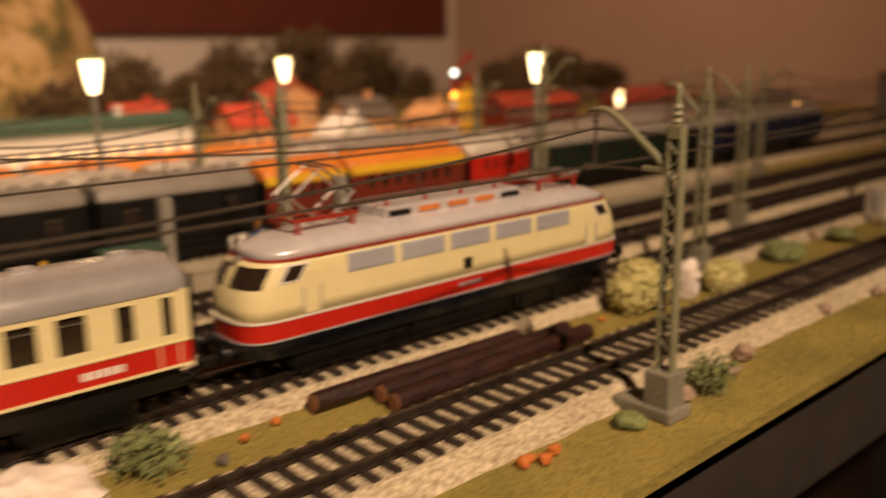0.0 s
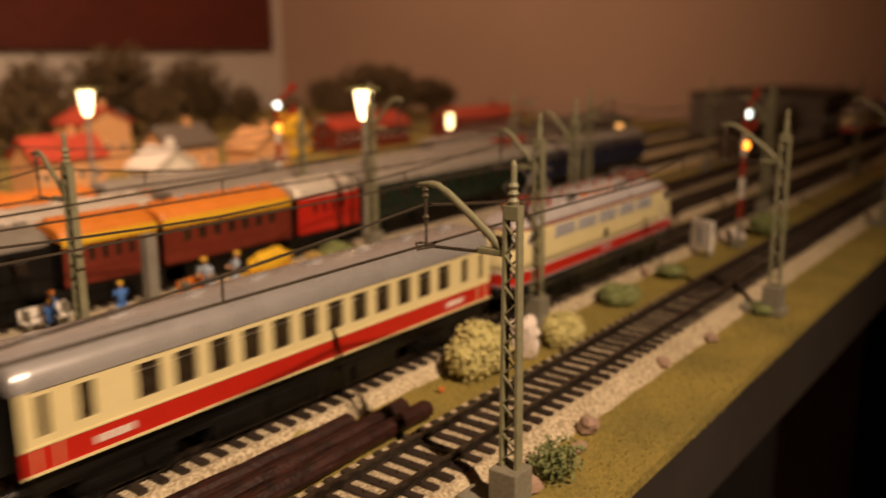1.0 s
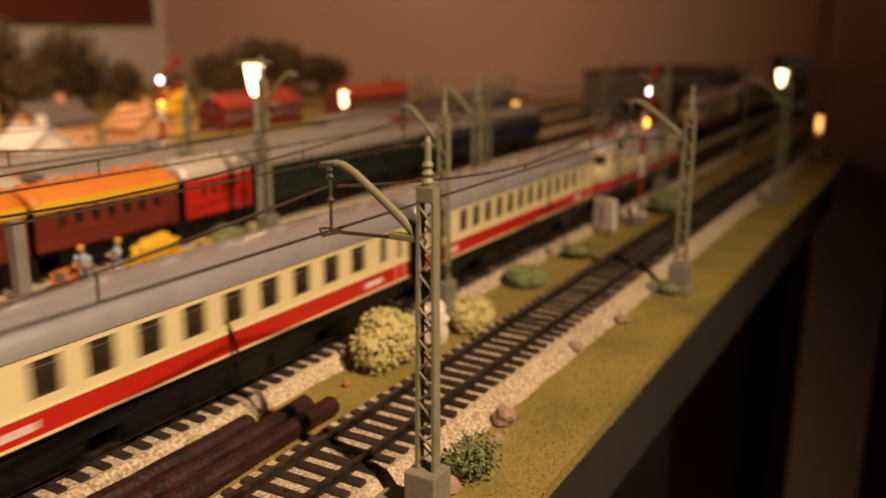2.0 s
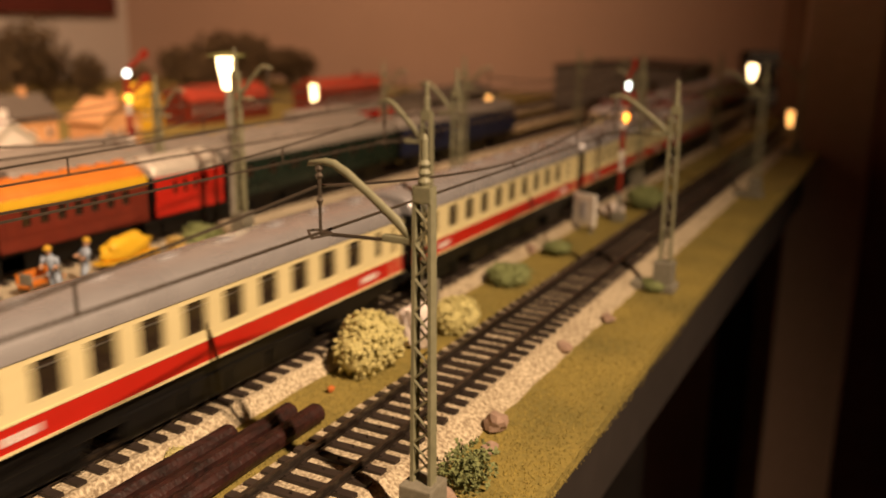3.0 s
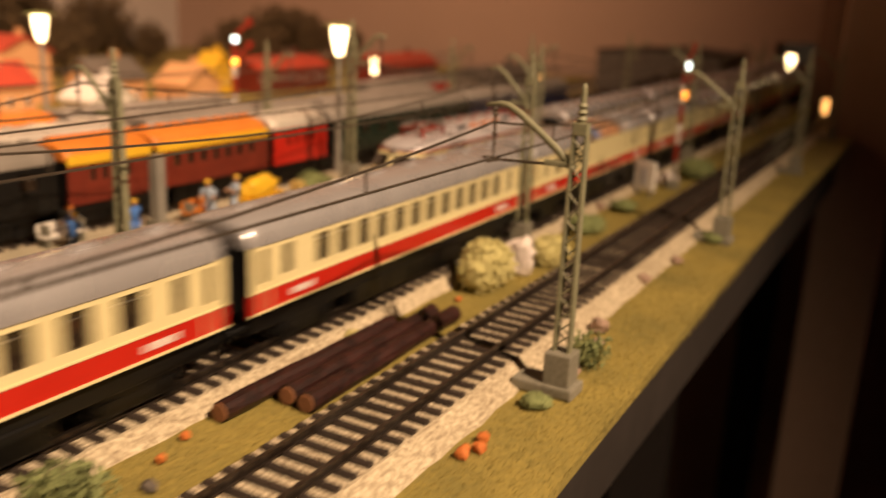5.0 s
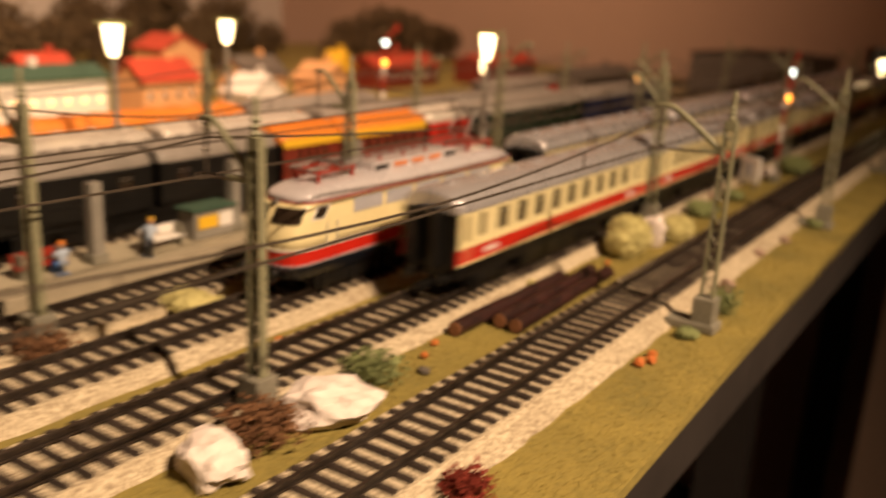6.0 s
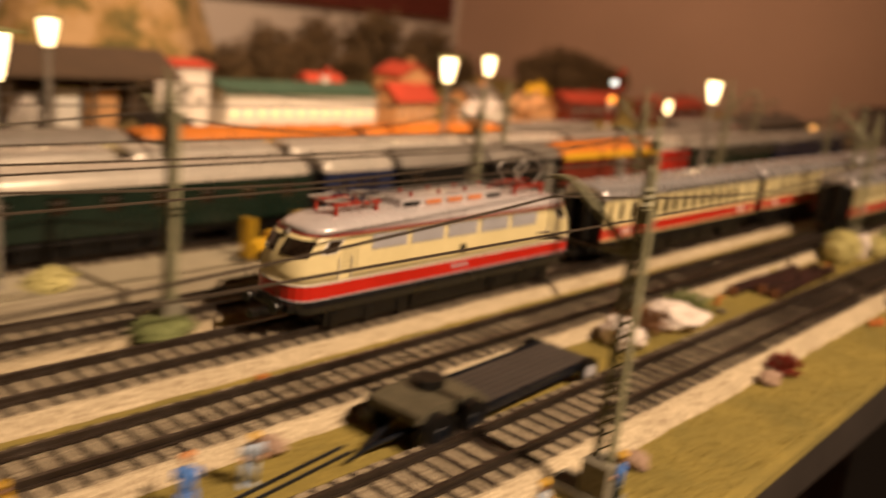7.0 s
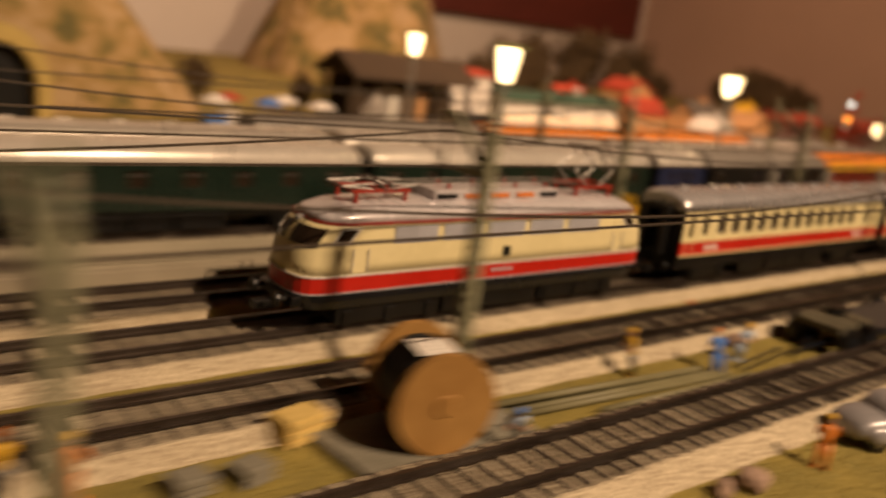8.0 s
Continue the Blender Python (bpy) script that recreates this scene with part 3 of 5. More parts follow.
def coach(name, label, length, holes, upper, lower, roofmat, group, hw=0.0146, z_low=0.0195, z_split=0.0268, z_top=0.0416, z_roof=0.0506, dome=False, writing=True, pane=None, category="railway coach"):
    t = thing(name, label, category, group)
    h = length / 2
    for s in (-1, 1):
        y = s * hw
        part("side", pierced(B(), y, -h, h, z_split, z_top, holes, 0.0009), upper, t)
        w = part("lower_band", box(B(), -h, h, min(y, y - s * 0.001), max(y, y - s * 0.001), z_low, z_split - 0.00005), lower, t)
        part("trim_line", box(B(), -h, h, s * (hw + 0.0001) - 0.0002, s * (hw + 0.0001) + 0.0002, z_split - 0.0003, z_split + 0.0003), upper, t)
        part("trim_line", box(B(), -h, h, s * (hw + 0.0001) - 0.0002, s * (hw + 0.0001) + 0.0002, z_low - 0.0002, z_low + 0.0006), upper, t)
        for a, b, c, d in holes:
            p = B()
            box(p, a - 0.0002, b + 0.0002, s * (hw - 0.0011) - 0.00015, s * (hw - 0.0011) + 0.00015, c - 0.0002, d + 0.0002)
            g = part("window", p, pane or PANE, t)
            if b - a > 0.006:
                part("bar", box(B(), a, b, s * (hw - 0.0007) - 0.0002, s * (hw - 0.0007) + 0.0002, d - 0.0024, d - 0.0020), STEEL, g)
        if writing:
            for e in (-1, 1):
                bm = B()
                for k in range(5):
                    x = e * (h - 0.026) + (k - 2) * 0.0024
                    box(bm, x - 0.0009, x + 0.0009, s * (hw + 0.00015) - 0.0001, s * (hw + 0.00015) + 0.0001, z_low + 0.0026, z_low + 0.0048)
                part("lettering", bm, WHITE, t, "pale unreadable lettering bars")
        for e in (-1, 1):
            for dx in (0.0035, 0.0095):
                x = e * (h - dx)
                part("door_seam", box(B(), x - 0.0002, x + 0.0002, s * (hw + 0.0001) - 0.00015, s * (hw + 0.0001) + 0.00015, z_low + 0.001, z_top - 0.001), upper, t)
    # ends with gangway
    for e in (-1, 1):
        bm = B()
        x = e * h
        box(bm, min(x, x - e * 0.001), max(x, x - e * 0.001), -hw + 0.0011, hw - 0.0011, z_low, z_top + 0.001)
        en = part("end_wall", bm, upper if False else BLACK, t)
        bm = B()
        for y0, y1, z0, z1 in ((-0.0068, -0.0042, z_low - 0.001, z_top + 0.001), (0.0042, 0.0068, z_low - 0.001, z_top + 0.001), (-0.0068, 0.0068, z_top - 0.001, z_top + 0.0015)):
            box(bm, min(x, x + e * 0.0055), max(x, x + e * 0.0055), y0, y1, z0, z1, 0.0008)
        part("gangway", bm, BLACK, en, "black rubber gangway")
    # roof
    prof = arc_roof(hw + 0.0002, z_top, z_roof)

    def section(x, k, drop):
        return [(x, y * k, z_top + (z - z_top) * drop) for y, z in prof] + [(x, y * k, z_top - 0.0004) for y, z in prof[::-1][:1]]
    spans = [(-h, h)] if not dome else [(-h, -0.016), (0.046, h)]
    for a, b in spans:
        bm = B()
        rings = []
        if a == -h:
            rings += [section(a - 0.0006, 0.90, 0.72), section(a + 0.0010, 0.97, 0.88), section(a + 0.004, 1, 0.97)]
        else:
            rings += [section(a, 1, 1)]
        rings += [section((a + b) / 2, 1, 1)]
        if b == h:
            rings += [section(b - 0.004, 1, 0.97), section(b - 0.0010, 0.97, 0.88), section(b + 0.0006, 0.90, 0.72)]
        else:
            rings += [section(b, 1, 1)]
        loft(bm, rings)
        roof = part("roof", bm, roofmat, t, smooth=False)
        roof.data.polygons.foreach_set("use_smooth", [len(q.vertices) == 4 for q in roof.data.polygons])
    vent = mesh_of(box(B(), -0.0028, 0.0028, -0.0016, 0.0016, z_roof - 0.0005, z_roof + 0.0011, 0.0004), "ventilator", roofmat)
    for k in range(8):
        x = -h + length * (k + 0.5) / 8
        if dome and -0.022 < x < 0.052:
            continue
        o = new("ventilator", vent)
        o.parent = t
        o.location = (x, 0, 0)
    if dome:
        part("deck", box(B(), -0.0158, 0.0458, -0.0135, 0.0135, z_top - 0.0025, z_top - 0.0010), WOOD_IN, t, "tan floor of the viewing dome")
        for k in range(5):
            for y in (-0.0075, 0.0075):
                bm = B()
                x = -0.008 + k * 0.011
                box(bm, x - 0.003, x + 0.003, y - 0.0042, y + 0.0042, z_top - 0.0009, z_top + 0.0020, 0.0006)
                box(bm, x - 0.0042, x - 0.0028, y - 0.0042, y + 0.0042, z_top - 0.0009, z_top + 0.0062, 0.0005)
                part("seat", bm, BLUE if (k, y > 0) in ((1, False),) else WOOD_IN, t)
        dp = arc_roof(0.0142, z_top, z_roof + 0.0006)
        rings = [[(x, y * k, z_top + (z - z_top) * d) for y, z in dp] for x, k, d in ((-0.0155, 0.96, 0.5), (-0.010, 0.99, 0.92), (-0.004, 1, 1), (0.034, 1, 1), (0.040, 0.99, 0.92), (0.0455, 0.96, 0.5))]
        bm = B()
        loft(bm, rings)
        dm = part("dome", bm, DOME, t, "clear glass viewing dome")
        dm.visible_shadow = False
        shell = dm.modifiers.new("shell", "SOLIDIFY")
        shell.thickness = 0.0004
        dm.data.polygons.foreach_set("use_smooth", [len(q.vertices) == 4 for q in dm.data.polygons])
        for s in (-1, 1):
            bm = B()
            for k in range(13):
                x = -0.012 + k * 0.0042
                box(bm, x - 0.0014, x + 0.0014, s * (hw + 0.00015) - 0.0001, s * (hw + 0.00015) + 0.0001, z_low + 0.0026, z_low + 0.0050)
            part("lettering", bm, BROWNBUSH, t, "dark unreadable lettering bars on the red band")
        for x in (-0.004, 0.0087, 0.0213, 0.034):
            part("dome_rib", sweep_x(B(), [(x, y * 1.01, z_top + (z - z_top) * 1.01) for y, z in dp], 0.0004), roofmat, t)
    # running gear
    part("underframe", box(B(), -h + 0.002, h - 0.002, -0.0120, 0.0120, 0.0150, z_low + 0.0005, 0.0004), BLACK, t)
    for x, w in ((-0.034, 0.011), (-0.012, 0.0095), (0.008, 0.0095), (0.032, 0.012)):
        part("equipment_box", box(B(), x - w, x + w, -0.0125, 0.0125, 0.0090, 0.0175, 0.0008), BLACK, t)
    for e in (-1, 1):
        bogie(t, e * (h - 0.032), 0.015, (-0.0115, 0.0115), 0.0050)
    buffers(t, h - 0.001, 0.0165)
    return t


HC = 0.105


def sweep_x(bm, pts, r, n=5):
    return loft(bm, [[(p[0] + r * math.cos(2 * math.pi * k / n), p[1] * (1 + 0.02 * math.sin(2 * math.pi * k / n)), p[2] + r * math.sin(2 * math.pi * k / n)) for k in range(n)] for p in pts])



def windows(first, last, n, w, z0=0.0330, z1=0.0434):
    return [(first + (last - first) * i / (n - 1) - w / 2, first + (last - first) * i / (n - 1) + w / 2, z0, z1) for i in range(n)]


END = [(e * 0.0985 - 0.0016, e * 0.0985 + 0.0016, 0.0322, 0.0436) for e in (-1, 1)] + [(e * 0.0865 - 0.0024, e * 0.0865 + 0.0024, 0.0330, 0.0434) for e in (-1, 1)]
DAY = END + windows(-0.067, 0.072, 12, 0.0078)
OPEN = END + windows(-0.069, 0.069, 9, 0.0094)
DOMEHOLES = END + [(x - w, x + w, 0.0330, 0.0434) for x, w in ((0.070, 0.0042), (0.0545, 0.0020), (-0.0225, 0.0020), (-0.037, 0.0042), (-0.053, 0.0042), (-0.069, 0.0042))]

EXPRESS = dict(z_low=0.0226, z_split=0.0301, z_top=0.0453, z_roof=0.0545)
TRAIN1 = "coaches of the departing express"
TRAIN2 = "coaches of the oncoming express"
loco1 = locomotive("locomotive", "cream and red electric locomotive with silver roof, pulling away", -1)
day1 = coach("coach", "cream and red express coach with silver roof and twelve windows", 2 * HC, DAY, CREAM, RED, SILVER, TRAIN1, **EXPRESS)
open1 = coach("coach", "cream and red express coach with silver roof and nine wide windows", 2 * HC, OPEN, CREAM, RED, SILVER, TRAIN1, **EXPRESS)
dome1 = coach("coach", "cream and red panorama coach with a glass viewing dome", 2 * HC, DOMEHOLES, CREAM, RED, SILVER, TRAIN1, dome=True, **EXPRESS)
day2 = copy_thing(open1, pose(0, 0, 0))
open2 = copy_thing(day1, pose(0, 0, 0))
tail1 = copy_thing(open1, pose(0, 0, 0))
loco2 = copy_thing(loco1, pose(0, 0, 0))
tagged(loco2, "cream and red electric locomotive with silver roof, coming closer")
train2 = [copy_thing(q, pose(0, 0, 0)) for q in (day1, open1, day1, open1, day1)]
for q in train2:
    tagged(q, group=TRAIN2)


# stabled trains on the station tracks
def stabled(kind, label, x0, x1, yc, upper, lower, roof, n, z=0.0, pane=None, group="stabled coaches", split=0.0268, w=0.0085, tall=1.0):
    L = x1 - x0
    k = (L - 0.03) / 2
    holes = windows(-k, k, n, min(w, 1.2 * k / n), 0.0300, 0.0380) if n > 1 else [(-0.006, 0.006, 0.0300, 0.0380)]
    c = coach(kind, label, L, holes, upper, lower, roof, group, writing=False, pane=pane, z_split=split)
    # yellow strips paint the lamplight that falls on the orange roof's curved side
    if roof is ORANGEPAINT and upper is BROWNRED:
        for s in (-1, 1):
            part("lit_roof_side", box(B(), -L / 2, L / 2, s * 0.0149 - 0.0003, s * 0.0149 + 0.0003, 0.0390, 0.0438, 0.0002), YELLOWPAINT, c, "yellow strip painting the lamplight on the roof's curved side")
    c.matrix_basis = pose((x0 + x1) / 2, yc, z) @ Matrix.Diagonal((1, 1, tall, 1))
    return c


for x0, x1 in ((-0.745, -0.510), (-0.500, -0.265), (-0.256, -0.022)):
    stabled("coach", "dark green coach with a pale silver roof, standing in the station", x0, x1, TE, DARKGREEN, DARKGREEN, PALEROOF, 9)
stabled("railcar", "short navy blue railcar with a pale roof", -0.010, 0.044, TE, NAVY, NAVY, PALEROOF, 3)
stabled("goods_van", "black goods van with a grey roof", 0.052, 0.135, TE, BLACK, BLACK, GREYROOF, 2)
stabled("goods_van", "black goods van with a grey roof", 0.141, 0.224, TE, BLACK, BLACK, GREYROOF, 2)
stabled("railcar", "brown-red railcar with orange roof, its lit lower curve painted yellow", 0.230, 0.282, TE, BROWNRED, BROWNRED, ORANGEPAINT, 4)
stabled("railcar", "brown-red railcar with orange roof, its lit lower curve painted yellow", 0.286, 0.376, TE, BROWNRED, BROWNRED, ORANGEPAINT, 7)
stabled("railcar", "bright red railcar with a white roof", 0.382, 0.436, TE, RED, RED, PALEROOF, 4)
stabled("coach", "dark green coach with a grey roof", 0.446, 0.640, TE, DARKGREEN, DARKGREEN, GREYROOF, 8)
stabled("coach", "navy blue coach with a grey roof", 0.650, 0.880, TE, NAVY, NAVY, GREYROOF, 9)
for x0, x1, u, r in ((-0.46, -0.24, DARKGREEN, PALEROOF), (-0.23, -0.10, CREAM, PALEROOF), (-0.09, 0.010, NAVY, PALEROOF), (0.020, 0.190, BLACK, PALEROOF), (0.200, 0.330, BLACK, PALEROOF), (0.345, 0.52, BROWNRED, GREYROOF), (0.53, 0.71, DARKGREEN, GREYROOF)):
    stabled("coach", "stabled coach with a pale roof in the second row", x0, x1, TF, u, u, r, 6, tall=0.92)
for x0, x1, u, r in ((-0.25, -0.05, CREAM, GREYROOF), (-0.04, 0.15, YELLOWPAINT, ORANGEPAINT), (0.16, 0.34, YELLOWPAINT, ORANGEPAINT), (0.35, 0.51, ORANGEPAINT, GREYROOF), (0.72, 0.88, RED, GREYROOF)):
    stabled("coach", "stabled coach in orange and yellow in the far row", x0, x1, TG, u, u, r, 6, tall=0.84)


# ---- overhead line ----
def sweep(bm, pts, r, n=5):
    return loft(bm, [[(p[0], p[1] + r * math.cos(2 * math.pi * k / n), p[2] + r * math.sin(2 * math.pi * k / n)) for k in range(n)] for p in pts])




MASTLABEL = "olive-grey lattice catenary mast with a curved arm"


def catenary_mast(reach=0.038, arm=True):
    t = thing("catenary_mast", MASTLABEL, "catenary mast", "catenary masts along the line")
    part("base", box(B(), -0.0045, 0.0045, -0.0045, 0.0045, 0.004, 0.0150, 0.0005), BASE, t, "square grey concrete foot")
    part("foot_plate", box(B(), -0.0058, 0.0058, -0.0062, 0.0150, 0.0002, 0.0042, 0.0008), BASE, t, "flat grey foot plate")
    H = 0.0890
    for s in (-1, 1):
        bm = B()
        loft(bm, [[(-d, s * w - 0.00045, z), (d, s * w - 0.00045, z), (d, s * w + 0.00045, z), (-d, s * w + 0.00045, z)] for w, d, z in ((0.0025, 0.0016, 0.0145), (0.0020, 0.0013, H))])
        part("post", bm, MAST, t)
    bm = B()
    n = 17
    for i in range(n):
        za, zb = 0.0168 + (H - 0.0175) * i / n, 0.0168 + (H - 0.0175) * (i + 1) / n
        wa = 0.0024 - 0.0005 * i / n
        s = 1 if i % 2 else -1
        tube(bm, (-0.0010, -s * wa, za), (-0.0010, s * wa, zb), 0.0003, 0.0003, 5)
        tube(bm, (0.0010, s * wa, za), (0.0010, -s * wa, zb), 0.0003, 0.0003, 5)
    part("lattice", bm, MAST, t, "zigzag bracing")
    part("collar", box(B(), -0.0015, 0.0015, -0.0024, 0.0024, H - 0.0040, H, 0.0003), MAST, t)
    bm = B()
    spin(bm, [(0.0012, H), (0.0016, H + 0.001), (0.0010, H + 0.002), (0.0016, H + 0.003), (0.0010, H + 0.004), (0.0015, H + 0.005), (0.0009, H + 0.006), (0.0009, H + 0.0105), (0.0004, H + 0.0118)], 10)
    part("insulator", bm, MAST, t)
    if arm:
        bm = B()
        pts = [(0, 0.001, 0.0745), (0, reach * 0.25, 0.0800), (0, reach * 0.5, 0.0855), (0, reach * 0.72, 0.0900), (0, reach * 0.85, 0.0920), (0, reach * 0.94, 0.0924), (0, reach + 0.003, 0.0916)]
        rr = [0.0012, 0.0012, 0.0011, 0.0011, 0.0010, 0.0009, 0.0008]
        loft(bm, [[(p[0] + r * 0.8 * math.cos(k * math.pi / 4), p[1] - r * 0.5 * math.sin(k * math.pi / 4), p[2] + r * math.sin(k * math.pi / 4)) for k in range(8)] for p, r in zip(pts, rr)])
        part("arm", bm, MAST, t, "curved tapering bracket arm", True)
        bm = B()
        spin(bm, [(0.0005, 0.0915), (0.0011, 0.0905), (0.0005, 0.0896), (0.0011, 0.0888), (0.0005, 0.0880), (0.0005, 0.0835), (0.0010, 0.0828), (0.0004, 0.0815), (0.0004, 0.0745)], 8, (0, reach))
        part("hanger", bm, WIRE, t, "wire hanger with small insulators")
        bm = B()
        polytube(bm, [(0.0038, reach, 0.0740), (0.0027, reach + 0.0027, 0.0746), (0, reach + 0.0038, 0.0748), (-0.0038, reach, 0.0740), (0, reach - 0.0038, 0.0748), (0.0038, reach, 0.0740)], 0.00035, 5)
        polytube(bm, [(0, 0.0015, 0.0760), (0, reach * 0.35, 0.0752), (0, reach, 0.0745)], 0.0005, 6)
        part("steady_arm", bm, WIRE, t)
        part("clamp", box(B(), -0.0010, 0.0010, 0.002, 0.011, 0.0748, 0.0766, 0.0004), MAST, t)
    return t


first_mast = catenary_mast(0.0290)
first_mast.matrix_basis = pose(0.2075, -0.043, 0)
ROW_A = (-0.82, -0.492, -0.128, 0.2075, 0.447, 0.72, 0.98)
ROW_B = (-0.70, -0.343, 0.031, 0.362, 0.70, 1.0)
ROW_C = (-0.66, 0.478, 0.86)
ROW_D = (-0.50, -0.160, 0.018, 0.188)
ROW_P = (0.394, 0.66, 0.93)
ROW_F = (-0.45, -0.08, 0.22, 0.44, 0.71)
for x in ROW_A:
    if x != 0.2075:
        copy_thing(first_mast, pose(x, -0.043, 0))
short = catenary_mast(0.021)
short.matrix_basis = pose(ROW_B[0], 0.0415, 0)
for x in ROW_B[1:]:
    copy_thing(short, pose(x, 0.0415, 0))
for x in ROW_C:
    copy_thing(short, pose(x, 0.0865, 0))
for x in ROW_D:
    copy_thing(short, pose(x, 0.1370, 0))
for x in ROW_P:
    copy_thing(short, pose(x, 0.1725, 0.0106 * (x < 0.62), 0, 0, 180))
for x in ROW_F:
    copy_thing(short, pose(x, 0.277, -0.008, 0, 0, 180))


def overhead_wire(xs, y):
    zl = 0.0745
    for a, b in zip(xs, xs[1:]):
        t = thing("overhead_wire", "thin dark overhead wire pair with droppers between masts", "overhead wire", "overhead wires")
        n = 14
        pts = [(a + (b - a) * i / n, y, 0.0862 - 0.0098 * (1 - abs(2 * i / n - 1) ** 1.6)) for i in range(n + 1)]
        part("carrying_wire", sweep(B(), pts, 0.00042), WIRE, t)
        part("contact_wire", sweep(B(), [(a, y, zl), (b, y, zl)], 0.00042), WIRE, t)
        for k in (3, 7, 11):
            part("dropper", tube(B(), (pts[k][0], y, zl), pts[k], 0.00035, 0.00035, 5), WIRE, t)


overhead_wire(ROW_A, -0.0135)
overhead_wire(ROW_B, 0.0625)
overhead_wire(ROW_C, 0.1075)
overhead_wire(ROW_D + ROW_P, 0.1550)
overhead_wire(ROW_F, 0.256)

# ---- lamps and signals ----
def street_lamp(x, y, top, bulb, label="grey lamp post with a lit tapered lantern and flat green cap", k=1.0):
    t = thing("street_lamp", label, "lamp post", "lit lamp posts", pose(x, y, 0))
    z = top - 0.012
    part("foot", box(B(), -0.0075, 0.0075, -0.0075, 0.0075, 0.0005, 0.0125, 0.0008), CONCRETE, t)
    part("pole", spin(B(), [(0.0022, 0.0125), (0.0020, 0.03), (0.0014, z - 0.004), (0.0014, z - 0.002)], 10), POLE, t)
    part("lantern", spin(B(), [(0.0022, z - 0.002), (0.0030, z), (0.0047 * k, z + 0.009), (0.0054 * k, z + 0.0155)], 16), bulb, t, "glowing white glass", True)
    part("cap", spin(B(), [(0.0052, z + 0.0157), (0.0104, z + 0.0161), (0.0104, z + 0.0167), (0.0030, z + 0.0180)], 18), CAP, t, "flat round green cap")
    return t


for x, y, z in ((0.419, 0.200, 0.102), (0.369, 0.421, 0.099), (0.173, 0.301, 0.102), (-0.206, 0.186, 0.107), (-0.066, 0.452, 0.102), (1.172, 0.036, 0.076)):
    street_lamp(x, y, z, BULB)
for x, y, z in ((0.911, 0.500, 0.048), (1.336, 0.318, 0.062), (1.098, -0.021, 0.030), (0.98, 0.30, 0.04)):
    street_lamp(x, y, max(z, 0.030), BULB_SOFT if x != 0.911 else BULB, "distant small lamp post with a warm glow", 0.7)


def signal(x, y, zw, za):
    t = thing("semaphore_signal", "red and white semaphore signal with white and amber lights", "railway signal", "semaphore signals", pose(x, y, 0))
    part("foot", box(B(), -0.004, 0.004, -0.004, 0.004, 0.0005, 0.006, 0.0005), BASE, t)
    for i in range(6):
        z0 = 0.006 + i * (zw - 0.006) / 6
        part("mast_section", box(B(), -0.0016, 0.0016, -0.0012, 0.0012, z0, z0 + (zw - 0.006) / 6 - 0.0001), REDPART if i % 2 else (WHITE if i > 1 else POLE), t)
    for z, m, up in ((zw, SIG_WHITE, 0.010), (za, SIG_AMBER, 0.010)):
        bm = B()
        tube(bm, (-0.001, -0.0026, z), (-0.001, -0.0012, z), 0.0025, 0.0025, 14)
        part("light", bm, m, t, "round lit lens")
        bm = B()
        loft(bm, [[(0.002, -0.0008, z + 0.002), (0.002, 0.0002, z + 0.002), (0.002, 0.0002, z + 0.005), (0.002, -0.0008, z + 0.005)], [(0.016, -0.0008, z + 0.010), (0.016, 0.0002, z + 0.010), (0.016, 0.0002, z + 0.0135), (0.016, -0.0008, z + 0.0135)]])
        tube(bm, (0.017, -0.001, z + 0.0125), (0.017, 0.0004, z + 0.0125), 0.0035, 0.0035, 14)
        part("signal_arm", bm, REDPART, t, "raised red arm with a round end")


signal(0.473, 0.337, 0.090, 0.073)
signal(0.587, 0.022, 0.088, 0.068)

# ---- strip between the first two tracks ----
def rock(name, x, y, size, seed, material, label, squash=(1, 1, 0.6), sub=3, group=""):
    bm = blob(B(), (0, 0, size * squash[2] * 0.75), size, seed, 0.38, sub, squash, 1.5)
    for v in bm.verts:
        v.co.z = max(v.co.z, 0)
    return plain(name, bm, material, label, "rock", group, place=pose(x, y, 0.0005, 0, 0, seed * 47))


rock("boulder", 0.046, 0.0240, 0.0138, 3, ROCK, "large smooth white boulder on the grass", (1.10, 0.85, 0.55))
rock("boulder", -0.001, 0.0250, 0.0115, 5, ROCK, "rounded white boulder beside a brown bush", (0.95, 0.8, 0.62))
rock("boulder", 0.323, 0.024, 0.0085, 7, ROCK, "white boulder between pale bushes", (0.8, 0.8, 1.2))
for i, (x, y, s) in enumerate(((0.254, -0.0395, 0.0038), (0.270, -0.035, 0.0060), (0.344, -0.030, 0.0045), (0.222, -0.040, 0.0055), (0.016, -0.036, 0.0065), (0.48, 0.040, 0.006), (0.388, -0.034, 0.004), (-0.185, 0.036, 0.006), (-0.295, -0.041, 0.007), (-0.308, -0.039, 0.005), (-0.098, -0.038, 0.006), (0.60, 0.030, 0.010), (-0.395, 0.042, 0.007))):
    rock("stone", x, y, s * 0.75, 11 + i, PINKROCK if i != 11 else ROCK, "small pinkish stone on the grass", (1.1, 0.8, 0.7), 2, "small stones")
